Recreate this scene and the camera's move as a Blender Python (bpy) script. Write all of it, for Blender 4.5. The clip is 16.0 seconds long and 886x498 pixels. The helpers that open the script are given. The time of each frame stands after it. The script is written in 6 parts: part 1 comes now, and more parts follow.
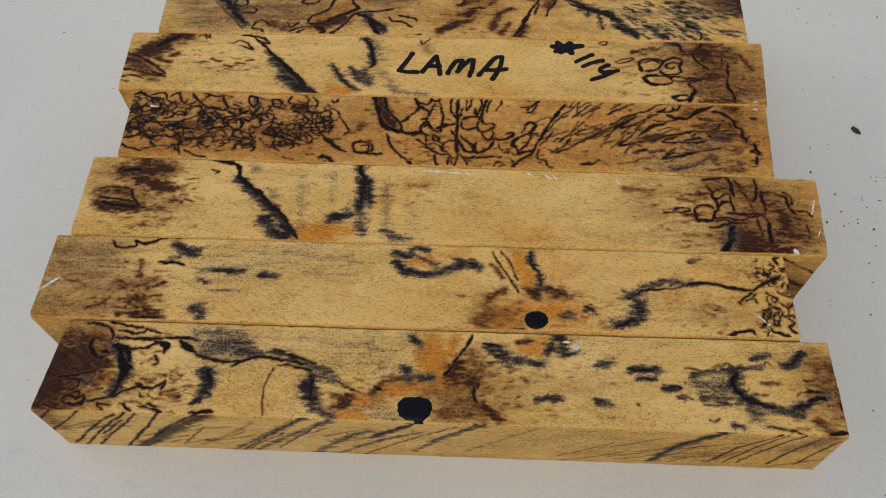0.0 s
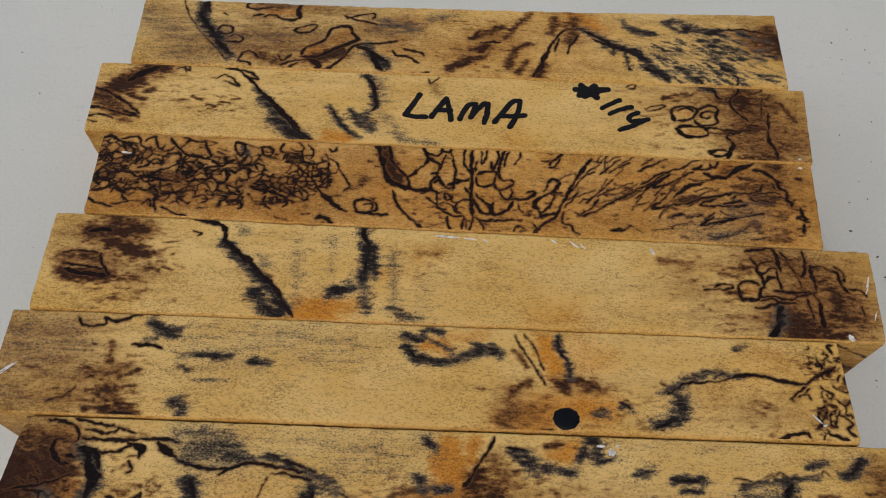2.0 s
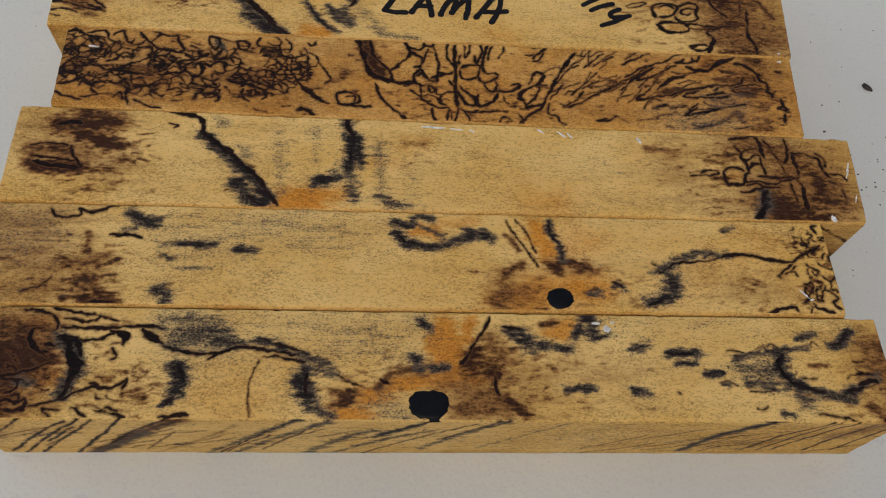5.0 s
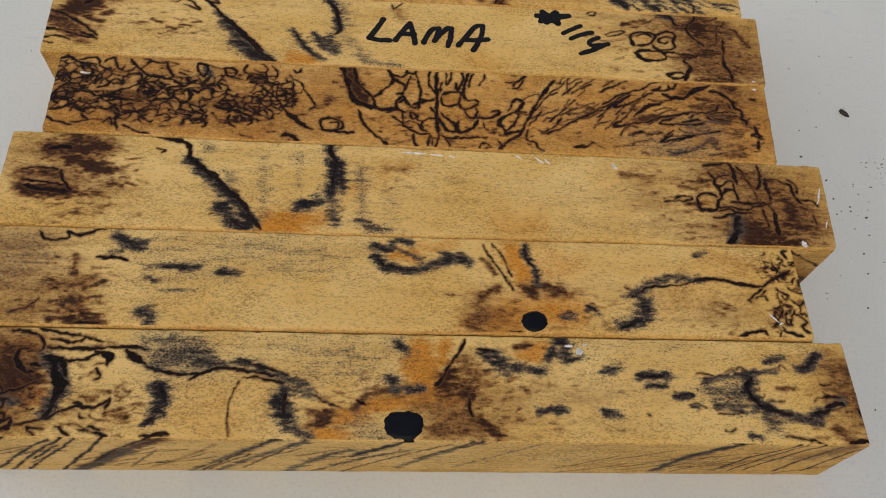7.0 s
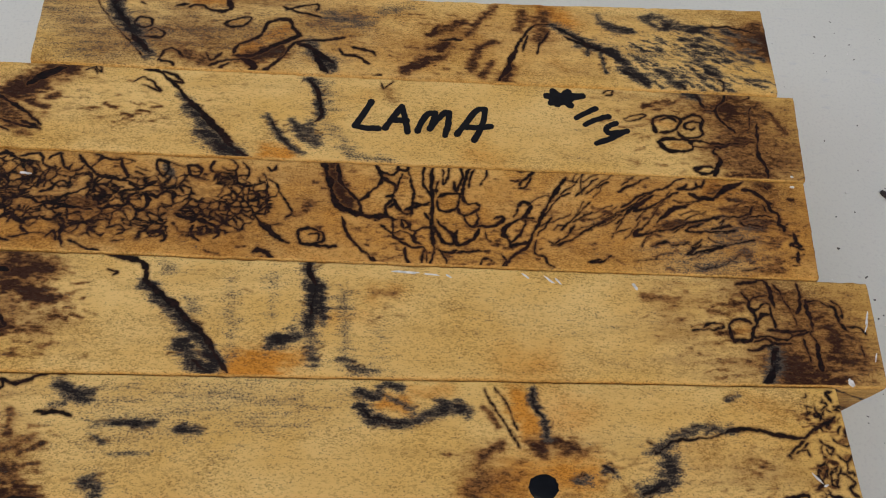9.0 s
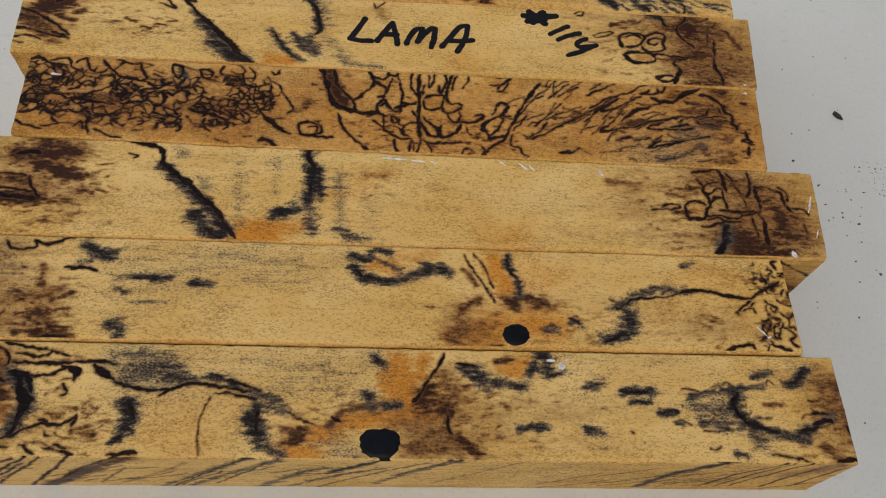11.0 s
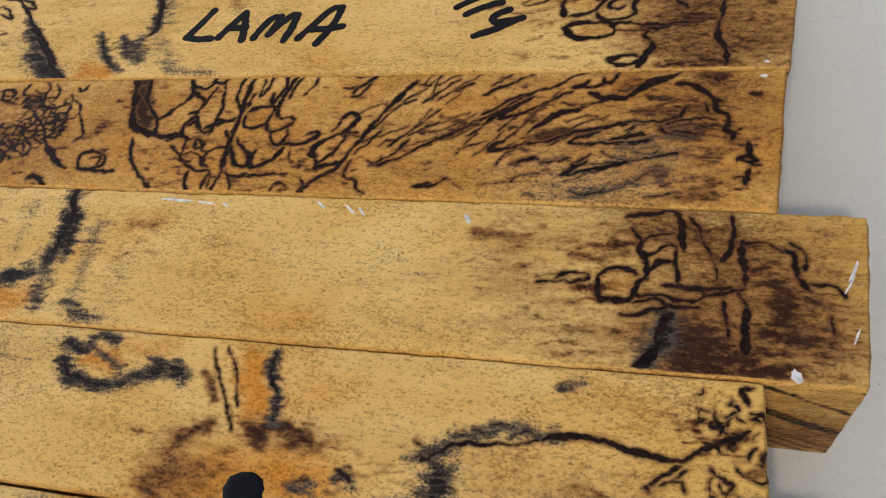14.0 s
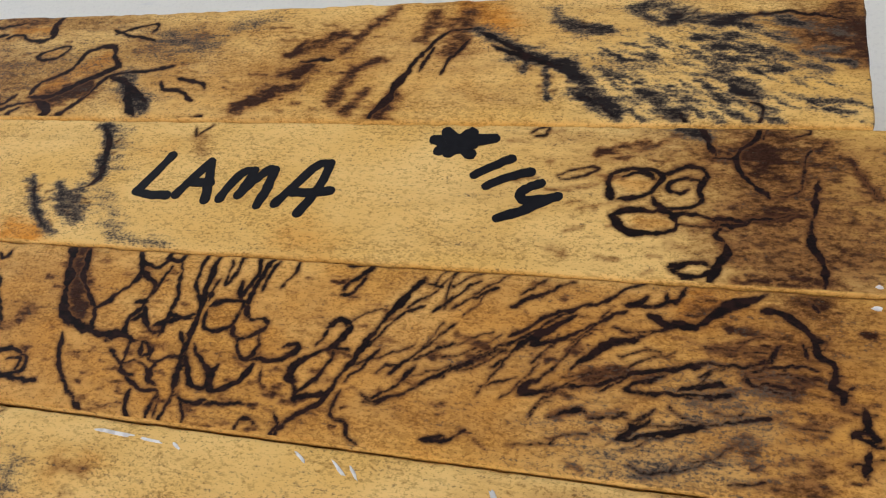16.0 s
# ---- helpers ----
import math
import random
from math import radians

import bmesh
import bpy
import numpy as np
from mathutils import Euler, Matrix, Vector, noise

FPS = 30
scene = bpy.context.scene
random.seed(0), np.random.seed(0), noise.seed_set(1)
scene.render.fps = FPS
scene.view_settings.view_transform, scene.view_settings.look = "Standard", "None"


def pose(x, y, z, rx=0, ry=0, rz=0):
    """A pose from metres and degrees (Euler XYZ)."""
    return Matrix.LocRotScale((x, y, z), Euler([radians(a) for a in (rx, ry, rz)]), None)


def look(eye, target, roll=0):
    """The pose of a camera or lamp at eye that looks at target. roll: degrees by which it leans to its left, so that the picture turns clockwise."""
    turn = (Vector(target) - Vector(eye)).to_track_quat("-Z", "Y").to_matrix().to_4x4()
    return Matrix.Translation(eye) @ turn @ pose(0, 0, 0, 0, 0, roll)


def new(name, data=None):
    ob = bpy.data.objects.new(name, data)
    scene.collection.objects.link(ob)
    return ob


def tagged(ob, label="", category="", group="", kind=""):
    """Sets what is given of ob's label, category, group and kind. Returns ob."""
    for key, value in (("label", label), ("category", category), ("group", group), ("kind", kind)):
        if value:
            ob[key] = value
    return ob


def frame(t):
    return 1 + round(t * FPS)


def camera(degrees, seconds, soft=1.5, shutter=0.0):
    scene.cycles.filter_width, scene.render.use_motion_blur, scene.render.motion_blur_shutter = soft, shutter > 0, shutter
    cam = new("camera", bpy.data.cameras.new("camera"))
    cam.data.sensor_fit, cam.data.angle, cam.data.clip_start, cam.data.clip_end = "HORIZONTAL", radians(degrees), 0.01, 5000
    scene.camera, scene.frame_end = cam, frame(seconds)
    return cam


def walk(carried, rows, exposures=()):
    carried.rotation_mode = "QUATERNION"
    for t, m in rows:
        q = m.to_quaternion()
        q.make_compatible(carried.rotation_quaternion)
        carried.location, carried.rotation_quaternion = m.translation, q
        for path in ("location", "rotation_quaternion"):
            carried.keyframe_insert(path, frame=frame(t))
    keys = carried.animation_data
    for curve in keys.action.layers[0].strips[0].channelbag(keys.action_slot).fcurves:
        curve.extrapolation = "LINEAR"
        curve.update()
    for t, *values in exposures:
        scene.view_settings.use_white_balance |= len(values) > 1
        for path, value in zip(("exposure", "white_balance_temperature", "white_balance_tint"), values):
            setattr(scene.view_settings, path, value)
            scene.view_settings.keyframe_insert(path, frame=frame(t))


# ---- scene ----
import functools

cam = camera(59.5, 16.0, soft=1.1)
PATH = [
    (0, (0.00662, 0.00299, 0.15597), (0.00598, 0.01342, 0.13892), -1.4),
    (0.5, (0.00277, -0.00151, 0.15906), (0.00235, 0.00903, 0.14207), -0.0),
    (1, (0.00170, 0.00195, 0.16052), (0.00144, 0.01258, 0.14358), 0.7),
    (1.5, (-0.00104, 0.01396, 0.15707), (-0.00109, 0.02439, 0.14001), 1.8),
    (2, (-0.00293, 0.02863, 0.14936), (-0.00279, 0.03862, 0.13203), 3.0),
    (2.5, (-0.00378, 0.04341, 0.14651), (-0.00336, 0.05286, 0.12888), 4.2),
    (3, (-0.00416, 0.04799, 0.14432), (-0.00344, 0.05716, 0.12656), 5.3),
    (3.5, (-0.00809, 0.04456, 0.14367), (-0.00714, 0.05377, 0.12594), 6.4),
    (4, (-0.00819, 0.03672, 0.14157), (-0.00693, 0.04589, 0.12384), 8.1),
    (4.5, (-0.00916, 0.02401, 0.13864), (-0.00773, 0.03317, 0.12092), 9.0),
    (4.7, (-0.00945, 0.01746, 0.13851), (-0.00802, 0.02675, 0.12085), 8.9),
    (6.8, (-0.00530, 0.01149, 0.14375), (-0.00396, 0.02139, 0.12642), 8.3),
    (7, (-0.00519, 0.01509, 0.14315), (-0.00384, 0.02490, 0.12578), 8.4),
    (7.5, (-0.00439, 0.02310, 0.14540), (-0.00302, 0.03277, 0.12795), 8.6),
    (8, (-0.00498, 0.03386, 0.14338), (-0.00352, 0.04338, 0.12585), 9.2),
    (8.5, (-0.00473, 0.04692, 0.14046), (-0.00318, 0.05628, 0.12285), 10.0),
    (9, (-0.00491, 0.04943, 0.13955), (-0.00339, 0.05851, 0.12180), 10.2),
    (9.5, (-0.00293, 0.04053, 0.13978), (-0.00145, 0.04961, 0.12202), 9.9),
    (9.7, (-0.00370, 0.03713, 0.14037), (-0.00222, 0.04621, 0.12261), 9.9),
    (11.8, (0.00333, 0.01667, 0.14401), (0.00464, 0.02666, 0.12673), 8.2),
    (12, (0.00862, 0.01750, 0.14478), (0.00961, 0.02756, 0.12752), 6.6),
    (12.5, (0.03528, 0.02083, 0.13452), (0.03462, 0.03083, 0.11721), -1.4),
    (13, (0.06447, 0.03071, 0.11553), (0.06192, 0.04056, 0.09831), -11.1),
    (13.5, (0.06720, 0.04730, 0.10325), (0.06264, 0.05693, 0.08633), -20.5),
    (14, (0.06033, 0.05683, 0.09488), (0.05497, 0.06649, 0.07821), -22.4),
    (14.5, (0.05744, 0.06962, 0.09187), (0.05188, 0.07918, 0.07520), -22.4),
    (15, (0.05425, 0.07870, 0.09114), (0.04890, 0.08832, 0.07444), -21.3),
    (15.5, (0.05223, 0.08746, 0.09112), (0.04703, 0.09706, 0.07436), -21.2),
    (16, (0.04986, 0.08832, 0.09022), (0.04499, 0.09820, 0.07353), -19.3),
]
walk(cam, [(t, look(eye, target, roll)) for t, eye, target, roll in PATH],
     [(0, -0.17), (3.0, -0.3), (4.7, -0.3), (6.8, -0.16), (9.7, -0.22), (12.0, -0.1), (14.0, 0.05), (16.0, 0.1)])

# ---- light: clear sky, one sun from the front left and an added fill lamp ----
SUN_UP, SUN_FROM = 53.0, 193.5    # degrees above the horizon; compass direction of the sun, clockwise from +y
world = bpy.data.worlds.new("world")
scene.world = world
world.use_nodes = True
wn = world.node_tree.nodes
sky = wn.new("ShaderNodeTexSky")
sky.sky_type, sky.sun_disc = 'NISHITA', False
sky.dust_density, sky.ozone_density = 2.5, 0.6
sky.sun_elevation, sky.sun_rotation = radians(SUN_UP), radians(SUN_FROM)
world.node_tree.links.new(sky.outputs[0], wn["Background"].inputs[0])
wn["Background"].inputs[1].default_value = 0.15
lamp = bpy.data.lights.new("sun", 'SUN')
lamp.energy, lamp.angle, lamp.color = 0.9, radians(2.5), (1.0, 0.86, 0.64)
sun = new("sun", lamp)
away = Vector((math.sin(radians(SUN_FROM)) * math.cos(radians(SUN_UP)), math.cos(radians(SUN_FROM)) * math.cos(radians(SUN_UP)), math.sin(radians(SUN_UP))))
sun.matrix_world = look(away, (0, 0, 0))
# Added fill lamp, out of view: brightens the left of the board.
fill_lamp = bpy.data.lights.new("left_fill", 'AREA')
fill_lamp.shape, fill_lamp.size, fill_lamp.size_y, fill_lamp.energy, fill_lamp.color = 'RECTANGLE', 0.86, 0.6, 4.0, (0.93, 0.97, 1.0)
fill_holder = new("left_fill", fill_lamp)
fill_holder.matrix_world = look((-1.2, 0.5, 0.53), (0, 0.5, 0.53))


# ---- materials ----
class Nodes:
    """Short calls for building a node material."""

    def __init__(self, name):
        self.mat = bpy.data.materials.new(name)
        self.mat.use_nodes = True
        self.tree = self.mat.node_tree
        self.bsdf = self.tree.nodes["Principled BSDF"]

    def put(self, socket, value):
        if isinstance(value, bpy.types.NodeSocket):
            self.tree.links.new(value, socket)
        elif isinstance(value, tuple) and len(value) == 3 and socket.type == 'RGBA':
            socket.default_value = (*value, 1)
        else:
            socket.default_value = value

    def math(self, op, a, b=0.0, c=0.0, clamp=False):
        n = self.tree.nodes.new("ShaderNodeMath")
        n.operation, n.use_clamp = op, clamp
        for s, val in zip(n.inputs, (a, b, c)):
            self.put(s, val)
        return n.outputs[0]

    def ramp(self, x, lo, hi, a=0.0, b=1.0):
        n = self.tree.nodes.new("ShaderNodeMapRange")
        n.interpolation_type = 'SMOOTHSTEP'
        for s, val in zip(n.inputs, (x, lo, hi, a, b)):
            self.put(s, val)
        return n.outputs[0]

    def mix(self, f, a, b, how='MIX'):
        n = self.tree.nodes.new("ShaderNodeMix")
        n.data_type, n.blend_type = 'RGBA', how
        self.put(n.inputs[0], f), self.put(n.inputs[6], a), self.put(n.inputs[7], b)
        return n.outputs[2]

    def coords(self, stretch=(1, 1, 1)):
        tc = self.tree.nodes.new("ShaderNodeTexCoord")
        mp = self.tree.nodes.new("ShaderNodeMapping")
        mp.inputs["Scale"].default_value = stretch
        self.tree.links.new(tc.outputs["Object"], mp.inputs[0])
        return mp.outputs[0]

    def noise(self, scale, stretch=(1, 1, 1), detail=3.0, rough=0.55, warp=0.0):
        n = self.tree.nodes.new("ShaderNodeTexNoise")
        self.tree.links.new(self.coords(stretch), n.inputs["Vector"])
        n.inputs["Scale"].default_value, n.inputs["Detail"].default_value = scale, detail
        n.inputs["Roughness"].default_value, n.inputs["Distortion"].default_value = rough, warp
        return n.outputs[0]

    def attr(self, name):
        n = self.tree.nodes.new("ShaderNodeAttribute")
        n.attribute_name = name
        return n.outputs["Fac"]

    def bump(self, height, strength, distance):
        n = self.tree.nodes.new("ShaderNodeBump")
        n.inputs["Strength"].default_value, n.inputs["Distance"].default_value = strength, distance
        self.put(n.inputs["Height"], height)
        self.tree.links.new(n.outputs[0], self.bsdf.inputs["Normal"])

    def finish(self, colour, rough, specular=0.5):
        self.put(self.bsdf.inputs["Base Color"], colour)
        self.put(self.bsdf.inputs["Roughness"], rough)
        self.put(self.bsdf.inputs["Specular IOR Level"], specular)
        return self.mat


def spalted_wood():
    """Pale hardwood with black zone lines, grey bloom, brown heart and orange knots; where they run is carried by the mesh."""
    n = Nodes("spalted_wood")
    spread = lambda x, by: n.math('MULTIPLY', n.math('SUBTRACT', x, 0.5), by)
    add = lambda *all: functools.reduce(lambda x, y: n.math('ADD', x, y), all)
    fibre = n.noise(420, (0.16, 1, 1), 4, 0.6)
    streak = n.noise(1500, (0.13, 1, 1), 3, 0.6)
    pores = n.noise(2300, (0.5, 1, 1), 3, 0.65)
    dots = n.noise(1700, (0.6, 1, 1), 3, 0.6)
    cloud = n.noise(110, (0.5, 1, 1), 4, 0.6, 0.6)
    rag = n.noise(2100, (0.6, 1, 1), 3, 0.65)
    bend = n.noise(330, (0.8, 1, 1), 2)
    speck = n.noise(3600, (0.7, 1, 1), 2, 0.6)
    haze = n.noise(55, (0.55, 1, 1), 4, 0.6, 0.8)
    vein, grey, brown, orange = n.attr("vein"), n.attr("grey"), n.attr("brown"), n.attr("orange")
    base = n.mix(n.ramp(cloud, 0.3, 0.7), WOOD_LIGHT, WOOD_TAN)
    base = n.mix(n.ramp(n.noise(38, (0.6, 1, 1), 3, 0.5, 0.5), 0.42, 0.66, 0, 0.7), base, WOOD_GOLD)
    base = n.mix(n.ramp(fibre, 0.45, 0.78, 0, 0.3), base, WOOD_FIBRE)
    base = n.mix(n.ramp(add(orange, spread(cloud, 0.5), spread(bend, 0.3)), 0.05, 1.05, 0, 0.92), base, WOOD_ORANGE)
    # brown heart: a soft stain, then darker grain inside it
    b1 = add(brown, spread(cloud, 0.35), spread(fibre, 0.5), spread(streak, 0.3))
    base = n.mix(n.ramp(add(b1, spread(dots, 0.35)), 0.0, 0.75, 0, 0.92), base, WOOD_BROWN)
    base = n.mix(n.ramp(add(b1, spread(dots, 1.0), spread(pores, 0.8)), 0.45, 1.1, 0, 0.94), base, WOOD_DARK)
    # pores, thicker where the wood is hazy, stained or brown
    dirt = add(n.ramp(haze, 0.42, 0.66, 0, 0.07), n.math('MULTIPLY', brown, 0.06), n.math('MULTIPLY', orange, 0.03))
    base = n.mix(n.ramp(add(pores, dirt), 0.51, 0.68, 0, 0.46), base, WOOD_PORE, 'MULTIPLY')
    base = n.mix(n.ramp(add(speck, dirt, spread(bend, 0.3)), 0.55, 0.7, 0, 0.58), base, WOOD_PORE, 'MULTIPLY')
    # zone lines: a brown rim that fades out; the black core comes last
    edge = add(vein, spread(rag, 0.34), spread(bend, 0.14))
    base = n.mix(n.ramp(add(edge, spread(dots, 0.4), spread(speck, 0.3)), 0.55, 0.0, 0, 0.85), base, WOOD_RIM)
    # grey bloom: stipple that grows together into black
    gd = add(grey, spread(speck, 1.6), spread(dots, 0.8), spread(streak, 1.2), spread(fibre, 0.3))
    base = n.mix(n.ramp(grey, 0.0, 1.1, 0, 0.45), base, WOOD_GREY)
    base = n.mix(n.ramp(gd, 0.18, 0.85, 0, 0.85), base, WOOD_GREY)
    base = n.mix(n.ramp(gd, 0.55, 1.25, 0, 0.96), base, WOOD_BLACK)
    core = n.mix(n.ramp(add(dots, spread(cloud, 0.8)), 0.4, 0.65), WOOD_LINE, WOOD_UMBER)
    base = n.mix(n.ramp(add(edge, spread(speck, 0.3)), 0.22, 0.0, 0, 0.99), base, core)
    n.bump(n.math('ADD', fibre, n.math('MULTIPLY', pores, 0.7)), 0.4, 0.00012)
    return n.finish(base, n.ramp(fibre, 0.3, 0.7, 0.45, 0.62), 0.07)


WOOD_LIGHT, WOOD_TAN, WOOD_FIBRE, WOOD_PORE = (0.81, 0.56, 0.21), (0.72, 0.455, 0.14), (0.50, 0.29, 0.08), (0.44, 0.37, 0.27)
WOOD_GOLD, WOOD_ORANGE, WOOD_BROWN, WOOD_DARK = (0.68, 0.40, 0.09), (0.62, 0.245, 0.026), (0.27, 0.12, 0.036), (0.036, 0.014, 0.010)
WOOD_GREY, WOOD_BLACK, WOOD_RIM = (0.105, 0.085, 0.062), (0.012, 0.010, 0.011), (0.13, 0.053, 0.019)
WOOD_LINE, WOOD_UMBER = (0.007, 0.005, 0.005), (0.022, 0.010, 0.008)


def white_paint():
    """Off-white painted board with faint mottling and scuffs."""
    n = Nodes("white_paint")
    broad, fine, scuff = n.noise(14, detail=4), n.noise(700, detail=3), n.noise(160, (0.35, 1, 1), 4, 0.65, 0.8)
    base = n.mix(n.ramp(broad, 0.3, 0.7), (0.62, 0.635, 0.585), (0.67, 0.68, 0.63))
    base = n.mix(n.ramp(scuff, 0.58, 0.74, 0, 0.35), base, (0.58, 0.605, 0.62))
    smear = n.math('MULTIPLY', n.ramp(n.noise(420, (0.35, 1, 1), 3, 0.6), 0.6, 0.72), n.ramp(broad, 0.4, 0.6))
    base = n.mix(n.math('MULTIPLY', smear, 0.45), base, (0.50, 0.53, 0.55))
    n.bump(n.math('ADD', fine, n.noise(260, detail=4)), 0.35, 0.0004)
    base = n.mix(n.ramp(n.noise(1500, detail=3), 0.5, 0.68, 0, 0.3), base, (0.50, 0.51, 0.49))
    return n.finish(base, n.ramp(fine, 0.3, 0.7, 0.3, 0.45), 0.5)


def plain(name, colour, rough, specular=0.5, grain=900):
    n = Nodes(name)
    k = n.noise(grain, detail=3)
    shade = tuple(0.65 * v for v in colour)
    n.bump(k, 0.3, 0.0001)
    return n.finish(n.mix(n.ramp(k, 0.35, 0.7), colour, shade), rough, specular)


WOOD, PAINT = spalted_wood(), white_paint()
INK = plain("black_marker_ink", (0.008, 0.008, 0.01), 0.55, 0.15)
RESIN = plain("black_resin", (0.006, 0.007, 0.009), 0.45, 0.12)
WAX = plain("white_wax", (0.8, 0.79, 0.76), 0.35)
BARK = plain("dark_bark", (0.03, 0.02, 0.016), 0.6)
GRIT = plain("grey_grit", (0.10, 0.095, 0.09), 0.8)


# ---- helpers for meshes ----
def as_object(name, bm, material, parent=None, label=""):
    me = bpy.data.meshes.new(name)
    bm.to_mesh(me)
    bm.free()
    me.materials.append(material)
    ob = new(name, me)
    ob.parent = parent
    return tagged(ob, label)


part = as_object


def wave(x, y, size, seed):
    """Smooth random values from -1 to 1 over the plan, with hills of that size (mm)."""
    table = np.random.RandomState(seed).rand(64, 64) * 2 - 1
    gx, gy = x / size + 100, y / size + 100
    ix, iy = np.floor(gx).astype(int), np.floor(gy).astype(int)
    fx, fy = gx - ix, gy - iy
    fx, fy = fx * fx * (3 - 2 * fx), fy * fy * (3 - 2 * fy)
    at = lambda i, j: table[i % 64, j % 64]
    return (at(ix, iy) * (1 - fx) + at(ix + 1, iy) * fx) * (1 - fy) + (at(ix, iy + 1) * (1 - fx) + at(ix + 1, iy + 1) * fx) * fy


def smooth_line(pts):
    """A Catmull-Rom curve through the points."""
    if len(pts) < 3:
        return np.array(pts, float)
    p = [np.array(q, float) for q in (pts[0], *pts, pts[-1])]
    line = []
    for a, b, c, d in zip(p, p[1:], p[2:], p[3:]):
        for s in (0, 0.25, 0.5, 0.75):
            line.append(0.5 * (2 * b + (c - a) * s + (2 * a - 5 * b + 4 * c - d) * s * s + (3 * b - a - 3 * c + d) * s ** 3))
    return np.array([*line, p[-1]])


class Figure:
    """Where the wood's lines and stains run on one face: x along the blank and v across it, in mm."""

    def __init__(self, x, v, seed):
        self.seed = seed
        self.x = x + 0.16 * wave(x, v, 2.6, seed) + 0.16 * wave(x, v, 1.1, seed + 1) + 0.13 * wave(x, v, 0.55, seed + 6)
        self.v = v + 0.15 * wave(x, v, 2.2, seed + 2) + 0.16 * wave(x, v, 1.0, seed + 3) + 0.13 * wave(x, v, 0.55, seed + 7)
        self.ragged = wave(x * 0.35, v, 0.45, seed + 4)
        self.blotch = wave(x * 0.6, v, 1.6, seed + 5)
        self.d = np.full(x.shape, 3.0)
        self.stain = {"grey": np.zeros(x.shape), "brown": np.zeros(x.shape), "orange": np.zeros(x.shape)}

    def away(self, pts, margin, grain=1.0):
        """The places near the points, and how far each one is from the line through them; less than 1, the grain draws it out."""
        line = smooth_line(pts) * (grain, 1)
        (x0, y0), (x1, y1) = line.min(axis=0) - margin, line.max(axis=0) + margin
        near = (self.x * grain > x0) & (self.x * grain < x1) & (self.v > y0) & (self.v < y1)
        x, v = self.x[near] * grain, self.v[near]
        best, along, run = np.full(x.shape, 1e9), np.zeros(x.shape), 0.0
        for (ax, ay), (bx, by) in zip(line, line[1:]):
            ex, ey = bx - ax, by - ay
            s = np.clip(((x - ax) * ex + (v - ay) * ey) / (ex * ex + ey * ey + 1e-9), 0, 1)
            gone = np.hypot(x - ax - s * ex, v - ay - s * ey)
            along = np.where(gone < best, run + s * math.hypot(ex, ey), along)
            best = np.minimum(best, gone)
            run += math.hypot(ex, ey)
        self.to_end = np.minimum(along, run - along)
        return near, best

    def vein(self, w, *pts):
        near, gone = self.away(pts, w + 2.5)
        taper = np.clip(0.35 + 0.5 * self.to_end / max(w, 0.2), 0, 1)
        thick = 0.49 * w * taper * (1 + 0.6 * self.blotch[near] + 0.4 * self.ragged[near]) - 0.06
        self.d[near] = np.minimum(self.d[near], gone - thick)

    def brush(self, what, w, s, pts):
        near, gone = self.away(pts, 2.6 * w, {"grey": 0.85, "brown": 0.75, "orange": 1.0}[what])
        soft = np.clip(gone / w + (0.25 * self.blotch[near] + 0.5 * self.ragged[near]) * min(1, 1.5 / w), 0, None)
        add = min(s, 1.1 if what == "grey" else 2.0) * np.exp(-0.8 * soft ** 1.7)
        was = self.stain[what][near]
        self.stain[what][near] = np.maximum(was, add) + 0.3 * np.minimum(was, add)

    def grey(self, w, s, *pts):
        self.brush("grey", w, s, pts)
        if s >= 0.7 and w < 2:
            line = smooth_line(pts)
            n = 2 + int(0.8 * np.hypot(*np.diff(line, axis=0).T).sum())
            self.hatch(n, -0.02, 1.2 + 1.3 * w, 0, 0.8 * w, *pts)

    def brown(self, w, s, *pts):
        self.brush("brown", w, s, pts)

    def feather(self, n, s, length, turn, r, *pts):
        """Many soft grey streaks that run one way."""
        for rs, p in self.spread(n, r, pts, 13):
            a = radians(turn + rs.normal(0, 9))
            half = 0.5 * length * rs.uniform(0.3, 1.3) * np.array((math.cos(a), math.sin(a)))
            self.brush("grey", rs.uniform(0.15, 0.5), s * rs.uniform(0.5, 1.3), (p - half, p + half))

    def orange(self, w, s, *pts):
        self.brush("orange", w, s, pts)

    def spread(self, n, r, pts, seed):
        """Chance places within r of the line through the points."""
        rs = np.random.RandomState(self.seed + seed + n)
        line = smooth_line(pts)
        for _ in range(n):
            i = rs.randint(len(line) - 1)
            p = line[i] + (line[i + 1] - line[i]) * rs.rand()
            yield rs, p + rs.uniform(-1, 1, 2) * r

    def hatch(self, n, w, length, turn, r, *pts):
        """Many short thin zone lines that run one way."""
        for rs, p in self.spread(n, r, pts, 11):
            a = radians(turn + rs.normal(0, 14))
            half = 0.5 * length * rs.uniform(0.4, 1.3) * np.array((math.cos(a), math.sin(a)))
            self.vein(w * rs.uniform(0.2, 1.8), p - half, p + rs.normal(0, 0.3, 2), p + half)

    def flecks(self, n, s, length, r, *pts):
        """Many small brown flecks along the grain."""
        for rs, p in self.spread(n, r, pts, 12):
            half = 0.5 * length * rs.uniform(0.2, 1.4) * np.array((1, rs.normal(0, 0.25)))
            self.brush("brown", rs.uniform(0.12, 0.36), s * rs.uniform(0.25, 0.8), (p - half, p + half))

